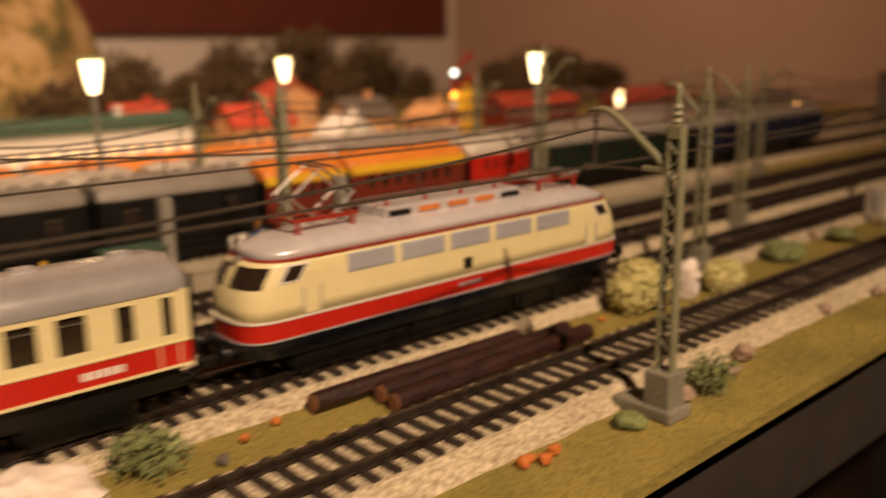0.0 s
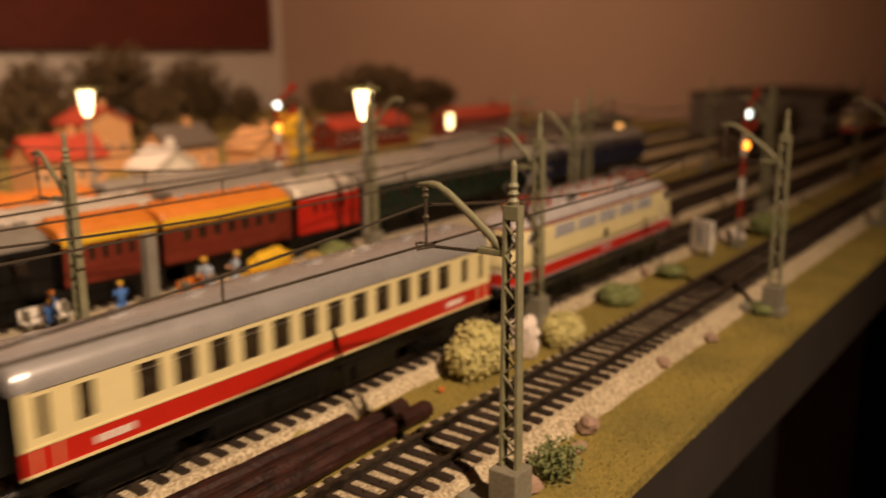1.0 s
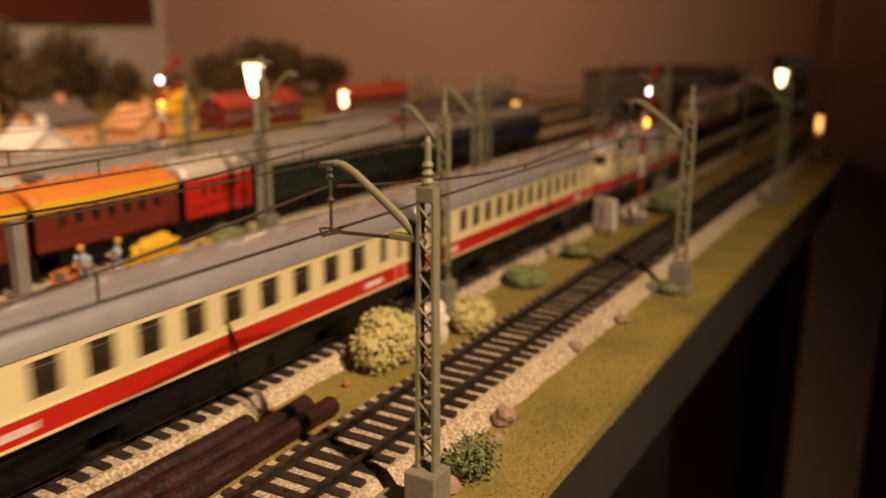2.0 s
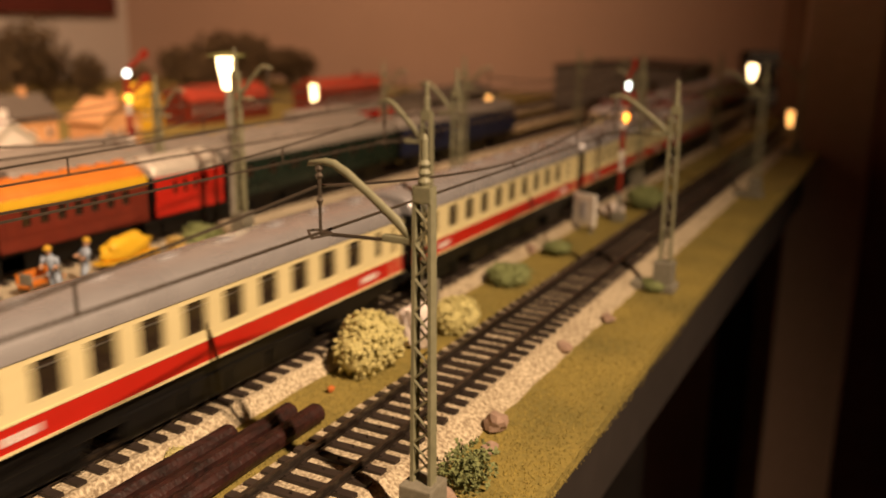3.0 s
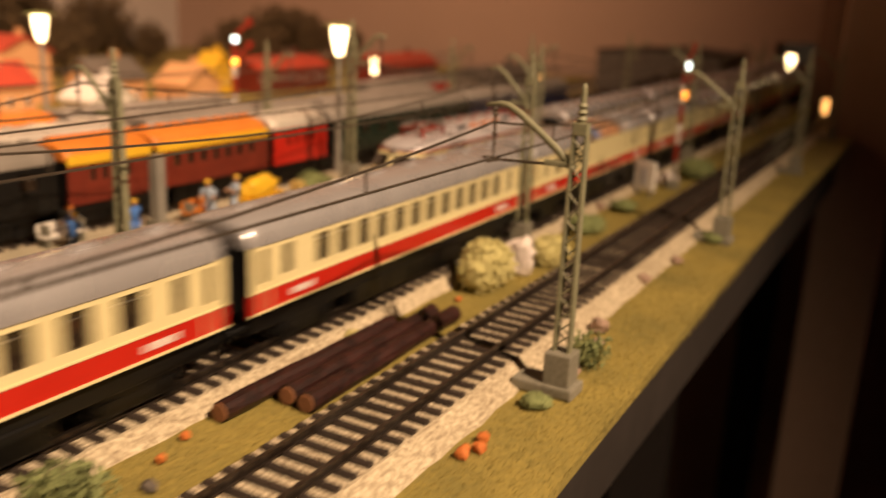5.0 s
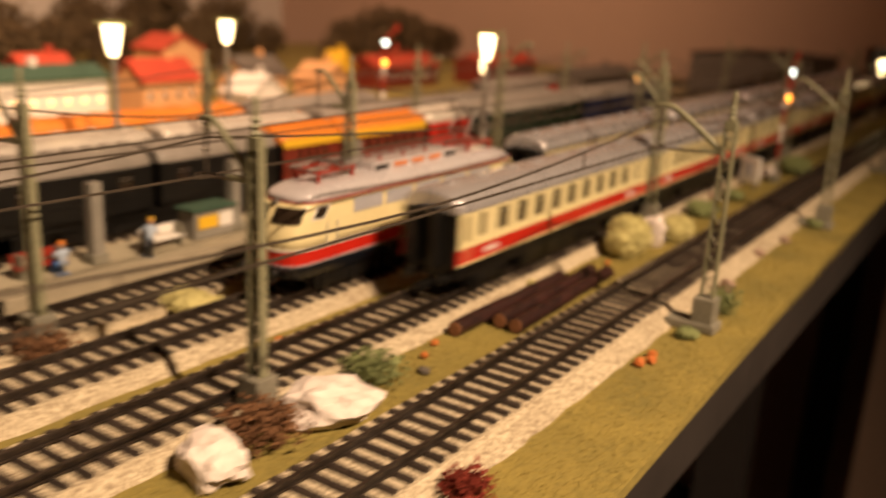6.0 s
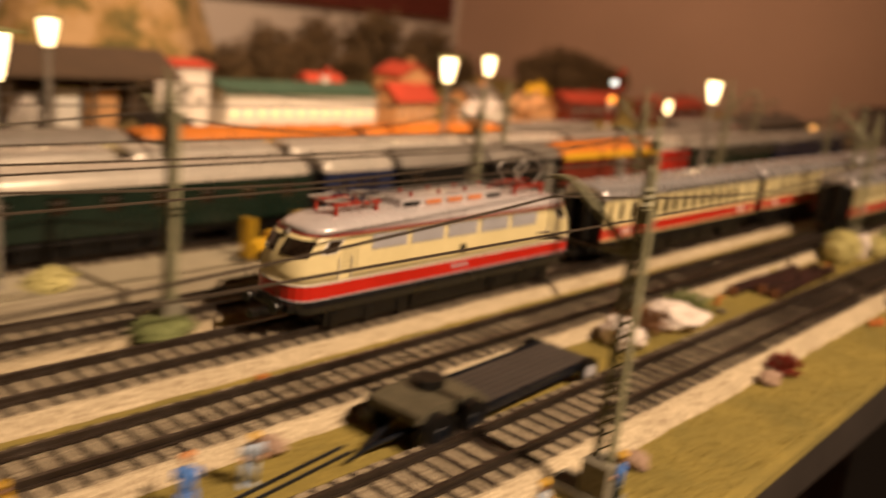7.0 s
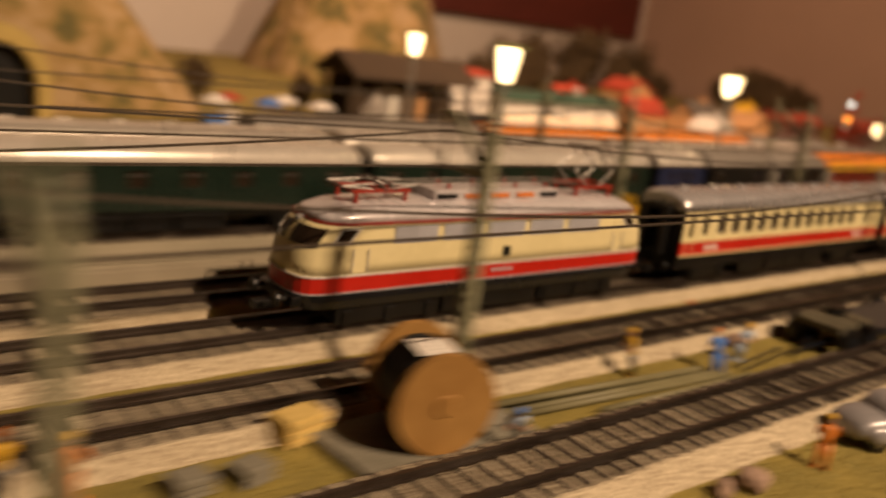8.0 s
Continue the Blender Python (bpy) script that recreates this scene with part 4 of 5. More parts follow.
for i, (x, y, s) in enumerate(((0.2685, 0.0275, 0.0022), (0.151, -0.0370, 0.0033), (0.157, -0.0395, 0.0033), (0.163, -0.0375, 0.0030), (0.155, -0.0360, 0.0026), (0.104, 0.029, 0.0028), (0.117, 0.033, 0.0025), (0.205, 0.035, 0.002), (0.08, 0.080, 0.0025), (0.01, 0.127, 0.003), (-0.155, 0.082, 0.0025))):
    rock("orange_stone", x, y, s * 0.72, 31 + i, ORANGE, "small orange stone on the grass", (1, 0.9, 0.8), 1, "orange stones")
rock("dark_stone", 0.093, 0.0215, 0.0028, 51, GREYTILE, "small dark stone on the grass", (1.2, 0.8, 0.5), 1)


def bush(name, x, y, r, h, material, label, seed, count=260, leaf=0.0011, core=True):
    rng = random.Random(seed)
    bm = B()
    for k in range(5):
        a = rng.uniform(0, 6.3)
        c = (rng.uniform(0, 0.45) * r * math.cos(a), rng.uniform(0, 0.45) * r * math.sin(a), h * rng.uniform(0.35, 0.62))
        if core:
            for i in range(int(count * 0.5)):
                d = Vector((rng.gauss(0, 1), rng.gauss(0, 1), rng.gauss(0.25, 1))).normalized()
                q = rng.uniform(0.80, 1.06)
                w = r * rng.uniform(0.036, 0.070)
                blob(bm, (c[0] + d.x * r * 0.66 * q, c[1] + d.y * r * 0.66 * q, c[2] + d.z * h * 0.42 * q), w, rng.random() * 40, 0.5, 1, (1, 1, rng.uniform(0.7, 1.1)), 2.5)
            blob(bm, c, 1.0, seed + k, 0.2, 2, (r * 0.60, r * 0.60, h * 0.38), 3.0)
        else:
            leaves(bm, c, (r * 0.72, r * 0.72, h * 0.45), count // 5, leaf, rng)
    for v in bm.verts:
        v.co.z = max(v.co.z, 0.0002)
    return plain(name, bm, material, label, "bush", "bushes beside the track", core, place=pose(x, y, 0))


bush("bush", 0.293, 0.0275, 0.0152, 0.0235, LICHEN, "round pale yellow-green lichen bush", 1, 500)
bush("bush", 0.342, 0.0185, 0.0120, 0.0185, LICHEN, "round pale yellow-green lichen bush beside a boulder", 2, 400)
bush("bush", 0.420, 0.0255, 0.0120, 0.010, GREEN, "low green foliage bush", 3)
bush("bush", 0.488, 0.0255, 0.0110, 0.008, GREEN, "low dark green foliage bush", 4)
bush("bush", 0.236, -0.0415, 0.0105, 0.012, GREEN, "loose green shrub by the mast foot", 5, 520, 0.0010, False)
bush("bush", 0.193, -0.0405, 0.0060, 0.005, GREEN, "small green tuft by the mast foot", 6, 200)
bush("bush", 0.077, 0.0315, 0.0140, 0.013, GREEN, "loose green shrub behind the boulder", 7, 600, 0.0012, False)
bush("bush", 0.021, 0.0300, 0.0160, 0.014, BROWNBUSH, "tangled brown bush between boulders", 8, 700, 0.0012, False)
bush("bush", 0.033, -0.0360, 0.0095, 0.010, REDBUSH, "small dark red shrub on the grass", 9, 420, 0.0011, False)
bush("bush", 0.205, 0.036, 0.006, 0.005, LICHEN, "small pale tuft at the ballast edge", 10, 150)
bush("bush", 0.015, 0.131, 0.014, 0.012, BROWNBUSH, "rust brown shrub by a mast", 12, 420, 0.0012, False)
bush("bush", 0.080, 0.130, 0.014, 0.009, LICHEN, "low pale bush beside the track", 13, 300)
bush("bush", -0.165, 0.130, 0.014, 0.010, GREEN, "low green bush beside the track", 14, 300)
bush("bush", -0.265, 0.129, 0.013, 0.010, GREEN, "low green bush beside the track", 15, 300)
bush("bush", -0.185, 0.188, 0.014, 0.017, LICHEN, "olive bush on the platform", 16, 300)
bush("bush", 0.385, 0.192, 0.013, 0.020, GREEN, "round green bush on the platform", 17, 300)
bush("bush", 0.445, -0.040, 0.008, 0.006, GREEN, "small tuft by the mast foot", 18, 160)
bush("bush", 0.64, 0.020, 0.018, 0.016, GREEN, "green bush by the signal", 19, 260)

# felled logs
rng = random.Random(8)
for i, (x0, y0, x1, y1, z) in enumerate(((0.130, 0.0325, 0.222, 0.0320, 0.0036), (0.150, 0.0235, 0.243, 0.0255, 0.0036), (0.149, 0.0155, 0.247, 0.0180, 0.0036))):
    t = thing("log", "dark red-brown felled log with a pale cut end", "log", "stack of logs")
    n = 9
    rings = []
    for k in range(n):
        u = k / (n - 1)
        c = Vector((x0 + (x1 - x0) * u, y0 + (y1 - y0) * u, z))
        r = 0.0034 * (1 - 0.06 * u)
        rings.append([(c.x, c.y + r * (1 + 0.1 * rng.uniform(-1, 1)) * math.cos(a * math.pi / 6), c.z + r * (1 + 0.1 * rng.uniform(-1, 1)) * math.sin(a * math.pi / 6)) for a in range(12)])
    part("bark", loft(B(), rings), LOG, t)
    for e, (x, y) in ((-1, (x0, y0)), (1, (x1, y1))):
        bm = B()
        tube(bm, (x, y, z), (x + e * 0.0006, y, z), 0.0029, 0.0028, 12)
        part("cut_end", bm, LOGEND if e < 0 else LOG, t)

# whistle board, seen by the line
wb = thing("trackside_board", "white upright trackside board with a dark mark", "railway sign", place=pose(0.548, 0.032, 0, 0, 0, -25))
part("panel", box(B(), -0.0015, 0.0015, -0.009, 0.009, 0.004, 0.024, 0.001), WHITE, wb)
part("mark", box(B(), -0.0019, -0.0015, -0.0022, 0.0022, 0.0085, 0.0195), GRILLE, wb)
for y in (-0.006, 0.006):
    part("leg", box(B(), -0.001, 0.001, y - 0.001, y + 0.001, 0.0003, 0.0041), POLE, wb)


# ---- figures ----
def figure(x, y, z, turn, shirt, legs, hat, label, lean=0, h=0.0185, sit=False):
    bm = B()
    k = h / 0.0185
    hip = 0.0085 if not sit else 0.0050
    for s in (-1, 1):
        if sit:
            tube(bm, (0, s * 0.0013, hip), (0.0045, s * 0.0014, hip), 0.0012, 0.0011, 7, True, 1)
            tube(bm, (0.0045, s * 0.0014, hip), (0.0048, s * 0.0014, 0.0006), 0.0010, 0.0008, 7, True, 1)
        else:
            tube(bm, (0, s * 0.0012, hip), (0.0004 * s, s * 0.0016, 0.0006), 0.0012, 0.0009, 7, True, 1)
        box(bm, -0.0008, 0.0022, s * 0.0016 - 0.0008, s * 0.0016 + 0.0008, 0.0, 0.0009, 0.0002, 1)
        tube(bm, (0, s * 0.0024, hip + 0.0058), (0.0012, s * 0.0030, hip + 0.0030), 0.0008, 0.0007, 6, True, 0)
        tube(bm, (0.0012, s * 0.0030, hip + 0.0030), (0.0032, s * 0.0024, hip + 0.0026), 0.0007, 0.0006, 6, True, 2)
    loft(bm, [[(0.0013 * w * math.cos(a * math.pi / 4), 0.0021 * w * math.sin(a * math.pi / 4), hip + q) for a in range(8)] for w, q in ((0.95, -0.0004), (0.85, 0.002), (1.15, 0.0052), (0.5, 0.0066))], True, 0)
    blob(bm, (0.0002, 0, hip + 0.0082), 0.0014, 1, 0.05, 2, (1, 0.9, 1.15), 2, 2)
    spin(bm, [(0.0016, hip + 0.0086), (0.0015, hip + 0.0094), (0.0008, hip + 0.0101)], 10, (0.0002, 0), 3)
    for v in bm.verts:
        v.co *= k
    return plain("figurine", bm, [shirt, legs, SKIN, hat], label, "figurine", "painted figurines", True, pose(x, y, z, 0, lean, turn))


PZ = 0.0106
figure(0.279, 0.177, PZ, 200, PALEBLUE, PALEBLUE, YELLOW, "painted workman in pale blue with a yellow helmet", 12, 0.0225)
figure(0.289, 0.1735, PZ, 160, PALEBLUE, PALEBLUE, YELLOW, "painted workman in pale blue with a yellow helmet", -10, 0.0225)
figure(0.232, 0.180, PZ, 80, BLUE, BLUE, YELLOW, "painted workman in blue with a yellow helmet")
figure(0.196, 0.178, PZ, 20, BLUE, DARKGREY, YELLOW, "painted workman in blue with a yellow helmet", 8)
figure(0.205, 0.190, PZ, 120, BLUE, DARKGREY, ORANGEPAINT, "painted passenger in blue", 0)
figure(0.056, 0.180, PZ, 90, PALEBLUE, BLUE, ORANGEPAINT, "painted passenger in pale blue sitting", 0, 0.0185, True)
figure(0.095, 0.176, PZ, 30, PALEBLUE, DARKGREY, YELLOW, "painted workman bending by a cart", 18)
figure(-0.225, 0.0190, 0.0003, 60, BLUE, BLUE, ORANGEPAINT, "painted workman in blue bending over pipes", 20)
figure(-0.201, 0.0265, 0.0003, 250, PALEBLUE, PALEBLUE, YELLOW, "painted workman in pale blue with a yellow helmet", 14)
figure(-0.262, 0.0320, 0.0003, 150, YELLOW, DARKGREY, YELLOW, "painted workman in a yellow jacket", 10, 0.0195)
figure(-0.342, 0.0140, 0.0003, 240, PALEBLUE, DARKGREY, BLUE, "painted workman crouching beside the reel", 25, 0.017, True)
figure(-0.262, -0.0440, 0.0003, 30, ORANGEPAINT, ORANGEPAINT, YELLOW, "painted workman in orange overalls", 10, 0.018)
figure(-0.158, -0.0430, 0.0003, -60, PALEBLUE, PALEBLUE, YELLOW, "painted workman in pale blue carrying a beam", 0)
figure(-0.126, -0.0480, 0.0003, 120, BLUE, DARKGREEN, YELLOW, "painted workman in blue carrying a beam", 0)
figure(-0.466, 0.0330, 0.0003, 40, ORANGEPAINT, ORANGEPAINT, YELLOW, "painted workman in orange overalls", 0)
figure(-0.480, 0.0400, 0.0003, 80, YELLOW, DARKGREY, ORANGEPAINT, "painted workman in a yellow jacket", 0)

# carried beam, pipes
bm = B()
box(bm, -0.0300, 0.0120, -0.0011, 0.0011, 0.0, 0.0022, 0.0002)
plain("timber_beam", bm, STRAW, "pale timber beam lying on the grass", "beam", place=pose(-0.138, -0.044, 0.0004, 0, 0, -38))
for i, (x0, y0, x1, y1, z) in enumerate(((-0.340, 0.0300, -0.232, 0.0225, 0.0014), (-0.336, 0.0262, -0.228, 0.0190, 0.0014), (-0.332, 0.0228, -0.222, 0.0160, 0.0014), (-0.300, 0.0140, -0.212, 0.0118, 0.0012), (-0.338, 0.0280, -0.236, 0.0208, 0.0038))):
    bm = B()
    tube(bm, (x0, y0, z), (x1, y1, z), 0.0013, 0.0013, 10)
    plain("pipe", bm, PIPE, "olive green pipe lying on the grass", "pipe", "pile of pipes", True)
bm = B()
for dy in (0, 0.004):
    tube(bm, (-0.212, 0.0165 + dy, 0.0008), (-0.165, 0.0225 + dy, 0.0008), 0.0006, 0.0006, 7)
plain("rod", bm, DARKGREY, "two thin dark rods on the grass", "rod")

# ---- low-loader trailer ----
tr = thing("trailer", "dark grey low-loader trailer with a raised wheeled bogie", "trailer", place=pose(-0.092, 0.0215, 0, 0, 0, 3) @ Matrix.Diagonal((1.0, 0.82, 0.95, 1)))
part("bed", box(B(), -0.026, 0.044, -0.0135, 0.0135, 0.0065, 0.0092, 0.0006), TRAILERBED, tr, "ribbed dark loading bed")
for k in range(7):
    part("plank", box(B(), -0.0255, 0.0435, -0.0125 + k * 0.00365, -0.0095 + k * 0.00365, 0.0093, 0.0098), TRAILERBED, tr)
part("edge_rail", box(B(), -0.026, 0.044, -0.0146, -0.0137, 0.0062, 0.0104, 0.0003), DARKGREY, tr, "dark edge rail")
part("edge_rail", box(B(), -0.026, 0.044, 0.0137, 0.0146, 0.0062, 0.0104, 0.0003), DARKGREY, tr, "dark edge rail")
bm = B()
loft(bm, [[(-0.030, y, 0.009), (-0.024, y, 0.0072), (-0.024, y, 0.0105), (-0.030, y, 0.0155), (-0.054, y, 0.0165), (-0.061, y, 0.0150), (-0.061, y, 0.0120), (-0.036, y, 0.0110)] for y in (-0.0125, 0.0125)])
part("gooseneck", bm, TRAILERDECK, tr, "khaki raised front deck")
for x in (-0.036, -0.053):
    for s in (-1, 1):
        bm = B()
        tube(bm, (x, s * 0.0120, 0.0074), (x, s * 0.0172, 0.0074), 0.0073, 0.0073, 18)
        w = part("wheel", bm, BLACK, tr, "black rubber tyre")
        bm = B()
        tube(bm, (x, s * 0.0172, 0.0074), (x, s * 0.0176, 0.0074), 0.0034, 0.0030, 14)
        part("rim", bm, DARKGREY, w)
for x in (0.038,):
    for s in (-1, 1):
        bm = B()
        tube(bm, (x, s * 0.0150, 0.0062), (x, s * 0.0182, 0.0062), 0.0060, 0.0060, 18)
        w = part("wheel", bm, BLACK, tr, "black rubber tyre")
        bm = B()
        tube(bm, (x, s * 0.0182, 0.0062), (x, s * 0.0186, 0.0062), 0.0032, 0.0028, 14)
        part("rim", bm, GRILLE, w)
bm = B()
tube(bm, (-0.042, 0.002, 0.0170), (-0.042, 0.002, 0.0200), 0.0058, 0.0058, 18)
part("spare_wheel", bm, BLACK, tr, "spare tyre lying on the deck")
bm = B()
polytube(bm, [(-0.055, -0.006, 0.0075), (-0.072, 0, 0.0035), (-0.055, 0.006, 0.0075)], 0.0010, 7)
tube(bm, (-0.072, 0, 0.0035), (-0.080, 0, 0.0015), 0.0009, 0.0008, 7)
part("drawbar", bm, DARKGREY, tr)

# ---- silver car ----
car = thing("car", "small silver rounded vintage car with boards on its rear", "car", place=pose(-0.212, -0.0445, 0, 0, 0, -20))
def car_ring(x, hw, z0, z1, p=0.6, n=14):
    out = []
    for k in range(n):
        a = 2 * math.pi * k / n
        c, s = math.cos(a), math.sin(a)
        out.append((x, hw * math.copysign(abs(c) ** p, c), (z0 + z1) / 2 + (z1 - z0) / 2 * math.copysign(abs(s) ** p, s)))
    return out


body = part("body", loft(B(), [car_ring(*q) for q in ((-0.0240, 0.005, 0.0045, 0.0075), (-0.0228, 0.0078, 0.0035, 0.0098), (-0.0180, 0.0088, 0.0030, 0.0118), (-0.0080, 0.0092, 0.0028, 0.0130), (0.0100, 0.0092, 0.0028, 0.0125), (0.0190, 0.0084, 0.0032, 0.0105), (0.0232, 0.0066, 0.0040, 0.0080), (0.0240, 0.004, 0.0045, 0.0070))]), CARSILVER, car, "rounded silver bodywork", True)
part("cabin", loft(B(), [car_ring(*q) for q in ((-0.0120, 0.0070, 0.0110, 0.0132), (-0.0080, 0.0076, 0.0110, 0.0168), (-0.0010, 0.0076, 0.0110, 0.0180), (0.0060, 0.0074, 0.0110, 0.0165), (0.0125, 0.0066, 0.0105, 0.0122))]), CARSILVER, car, "", True)
for s in (-1, 1):
    for x0, x1 in ((-0.0075, -0.0015), (-0.0005, 0.0055)):
        part("window", box(B(), x0, x1, s * 0.0074 - 0.0004, s * 0.0074 + 0.0004, 0.0130, 0.0158, 0.0002), PANE, car)
    for x in (-0.0150, 0.0150):
        bm = B()
        tube(bm, (x, s * 0.0062, 0.0038), (x, s * 0.0092, 0.0038), 0.0038, 0.0038, 16)
        w = part("wheel", bm, BLACK, car)
        bm = B()
        tube(bm, (x, s * 0.0092, 0.0038), (x, s * 0.0096, 0.0038), 0.0018, 0.0014, 12)
        part("rim", bm, STEEL, w)
        bm = blob(B(), (x, s * 0.0080, 0.0060), 0.0052, 2, 0.0, 2, (1.05, 0.45, 0.75))
        part("mudguard", bm, CARSILVER, car, "", True)
part("windscreen", box(B(), -0.0095, -0.0086, -0.0056, 0.0056, 0.0128, 0.0152), PANE, car)
part("board", box(B(), 0.010, 0.034, -0.005, 0.001, 0.0128, 0.0137), STRAW, car, "pale boards sticking out behind")
part("board", box(B(), 0.012, 0.030, 0.002, 0.006, 0.0126, 0.0135), STRAW, car)

# ---- cable reel ----
reel = thing("cable_reel", "large wooden cable reel with black cable, standing on a slab", "cable reel", place=pose(-0.370, 0.0235, 0.0032, 0, 0, -16))
for s in (-1, 1):
    bm = B()
    tube(bm, (0, s * 0.0115, 0.0150), (0, s * 0.0140, 0.0150), 0.0150, 0.0150, 40)
    f2 = part("flange", bm, REELWOOD, reel, "round ochre wooden disc")
    bm = B()
    tube(bm, (0, s * 0.0140, 0.0150), (0, s * 0.0146, 0.0150), 0.0035, 0.0030, 14)
    part("hub", bm, REELWOOD, f2)
bm = B()
rr = []
for k in range(37):
    y = -0.0113 + 0.0226 * k / 36
    q = 0.0116 + 0.0007 * abs(math.sin(math.pi * k / 4))
    rr.append([(q * math.cos(i * math.pi / 16), y, 0.0150 + q * math.sin(i * math.pi / 16)) for i in range(32)])
loft(bm, rr)
part("cable", bm, BLACK, reel, "wound black cable")
part("label_sheet", box(B(), -0.0060, 0.0060, -0.0060, 0.0060, 0.0268, 0.0272), WHITE, reel, "white paper label on the cable")
plain("slab", box(B(), -0.030, 0.034, -0.019, 0.017, 0.0004, 0.0030, 0.0006), BASE, "grey slab under the cable reel", "slab", place=pose(-0.369, 0.0235, 0, 0, 0, 4))


def crate(x, y, z, w, d, h, turn, material, label):
    t = thing("crate", label, "crate", "crates", pose(x, y, z, 0, 0, turn))
    part("box", box(B(), -w / 2, w / 2, -d / 2, d / 2, 0, h, 0.0004), material, t)
    for k in range(3):
        zz = h * (k + 0.15) / 3
        for s in (-1, 1):
            part("slat", box(B(), -w / 2, w / 2, s * (d / 2 + 0.0002) - 0.0003, s * (d / 2 + 0.0002) + 0.0003, zz, zz + h * 0.2), material, t)
    return t


crate(-0.402, 0.0400, 0.0003, 0.015, 0.009, 0.008, 12, STRAW, "pale straw crate beside the reel")
crate(-0.350, 0.0125, 0.0003, 0.008, 0.006, 0.005, -10, BASE, "small grey crate beside a crouching figure")
crate(-0.440, 0.0260, 0.0003, 0.010, 0.007, 0.005, 5, BASE, "small grey crate on the grass")
crate(-0.424, 0.0250, 0.0003, 0.010, 0.007, 0.005, 15, BASE, "small grey crate on the grass")

# ---- on the platform ----
for x in (0.076, 0.156, 0.252):
    pp = thing("platform_post", "square grey post on the platform", "post", "platform posts", pose(x, 0.186, PZ))
    part("shaft", box(B(), -0.0028, 0.0028, -0.0028, 0.0028, 0.0, 0.036, 0.0004), POLE, pp)
    part("shoe", box(B(), -0.0042, 0.0042, -0.0042, 0.0042, 0.0, 0.004, 0.0004), BASE, pp)


def bench(x, y, turn, material, label):
    t = thing("bench", label, "bench", "platform benches", pose(x, y, PZ, 0, 0, turn))
    part("seat", box(B(), -0.011, 0.011, -0.003, 0.003, 0.0045, 0.0056, 0.0002), material, t)
    part("backrest", box(B(), -0.011, 0.011, 0.0026, 0.0034, 0.0062, 0.0105, 0.0002), material, t)
    for e in (-1, 1):
        part("leg", box(B(), e * 0.009 - 0.0006, e * 0.009 + 0.0006, -0.003, 0.0034, 0.0, 0.0105), BASE, t)


bench(0.276, 0.183, 10, ORANGEPAINT, "orange bench behind two workmen")
bench(0.110, 0.184, 0, WHITE, "pale bench on the platform")
bench(0.050, 0.187, 0, REDPART, "red bench on the platform")
bench(0.205, 0.196, 0, WHITE, "pale bench on the platform")
bw = thing("goods_trolley", "bright yellow goods trolley with rounded load", "trolley", place=pose(0.326, 0.186, PZ, 0, 0, 6))
part("load", blob(B(), (0, 0, 0.0088), 0.010, 4, 0.25, 3, (1.65, 0.55, 0.62), 2.2), YELLOWPAINT, bw, "yellow tarpaulin load", True)
part("deck", box(B(), -0.017, 0.017, -0.0055, 0.0055, 0.0030, 0.0046, 0.0003), YELLOWPAINT, bw)
for x in (-0.011, 0.011):
    for s in (-1, 1):
        bm = B()
        tube(bm, (x, s * 0.0042, 0.0022), (x, s * 0.0056, 0.0022), 0.0021, 0.0021, 12)
        part("wheel", bm, BLACK, bw)
crate(0.352, 0.180, PZ, 0.006, 0.006, 0.009, 0, STRAW, "small pale crate by the trolley")
kiosk = thing("kiosk", "small grey kiosk with a yellow front sign", "kiosk", place=pose(0.140, 0.188, PZ))
part("body", box(B(), -0.0125, 0.0125, -0.006, 0.006, 0, 0.014, 0.0004), POLE, kiosk)
part("sign", box(B(), -0.0105, 0.0015, -0.0068, -0.0062, 0.0055, 0.0115), YELLOWPAINT, kiosk, "yellow sign panel")
part("sign", box(B(), 0.0025, 0.0110, -0.0068, -0.0062, 0.0050, 0.0120), WHITE, kiosk, "white sign panel")
part("roof", box(B(), -0.0140, 0.0140, -0.0075, 0.0075, 0.0141, 0.0154, 0.0003), GREENROOF, kiosk)
crate(-0.036, 0.192, PZ, 0.034, 0.012, 0.018, 3, STRAW, "large straw-coloured crate on the platform")
crate(-0.010, 0.189, PZ, 0.022, 0.010, 0.010, -8, STRAW, "straw-coloured crate on the platform")
fl = thing("forklift", "yellow forklift truck on the platform", "forklift", place=pose(-0.082, 0.184, PZ, 0, 0, 8))
part("body", box(B(), -0.006, 0.010, -0.005, 0.005, 0.0020, 0.0085, 0.0008), YELLOWPAINT, fl)
part("mast", box(B(), -0.0095, -0.0080, -0.004, 0.004, 0.0008, 0.0210, 0.0003), YELLOWPAINT, fl)
part("counterweight", box(B(), 0.0070, 0.0120, -0.0048, 0.0048, 0.0026, 0.0120, 0.001), YELLOWPAINT, fl)
part("fork", box(box(B(), -0.0185, -0.0096, -0.0032, -0.0020, 0.0008, 0.0014), -0.0185, -0.0096, 0.0020, 0.0032, 0.0008, 0.0014), BLACK, fl)
for x in (-0.004, 0.008):
    for s in (-1, 1):
        bm = B()
        tube(bm, (x, s * 0.0044, 0.0028), (x, s * 0.0062, 0.0028), 0.0028, 0.0028, 12)
        part("wheel", bm, BLACK, fl)
kl = thing("lorry", "grey-green lorry parked on the platform", "lorry", place=pose(-0.262, 0.190, PZ))
part("load_bed", box(B(), -0.020, 0.040, -0.0065, 0.0065, 0.006, 0.018, 0.0006), PIPE, kl)
part("cab", box(B(), 0.0405, 0.056, -0.0065, 0.0065, 0.004, 0.017, 0.0018), PIPE, kl)
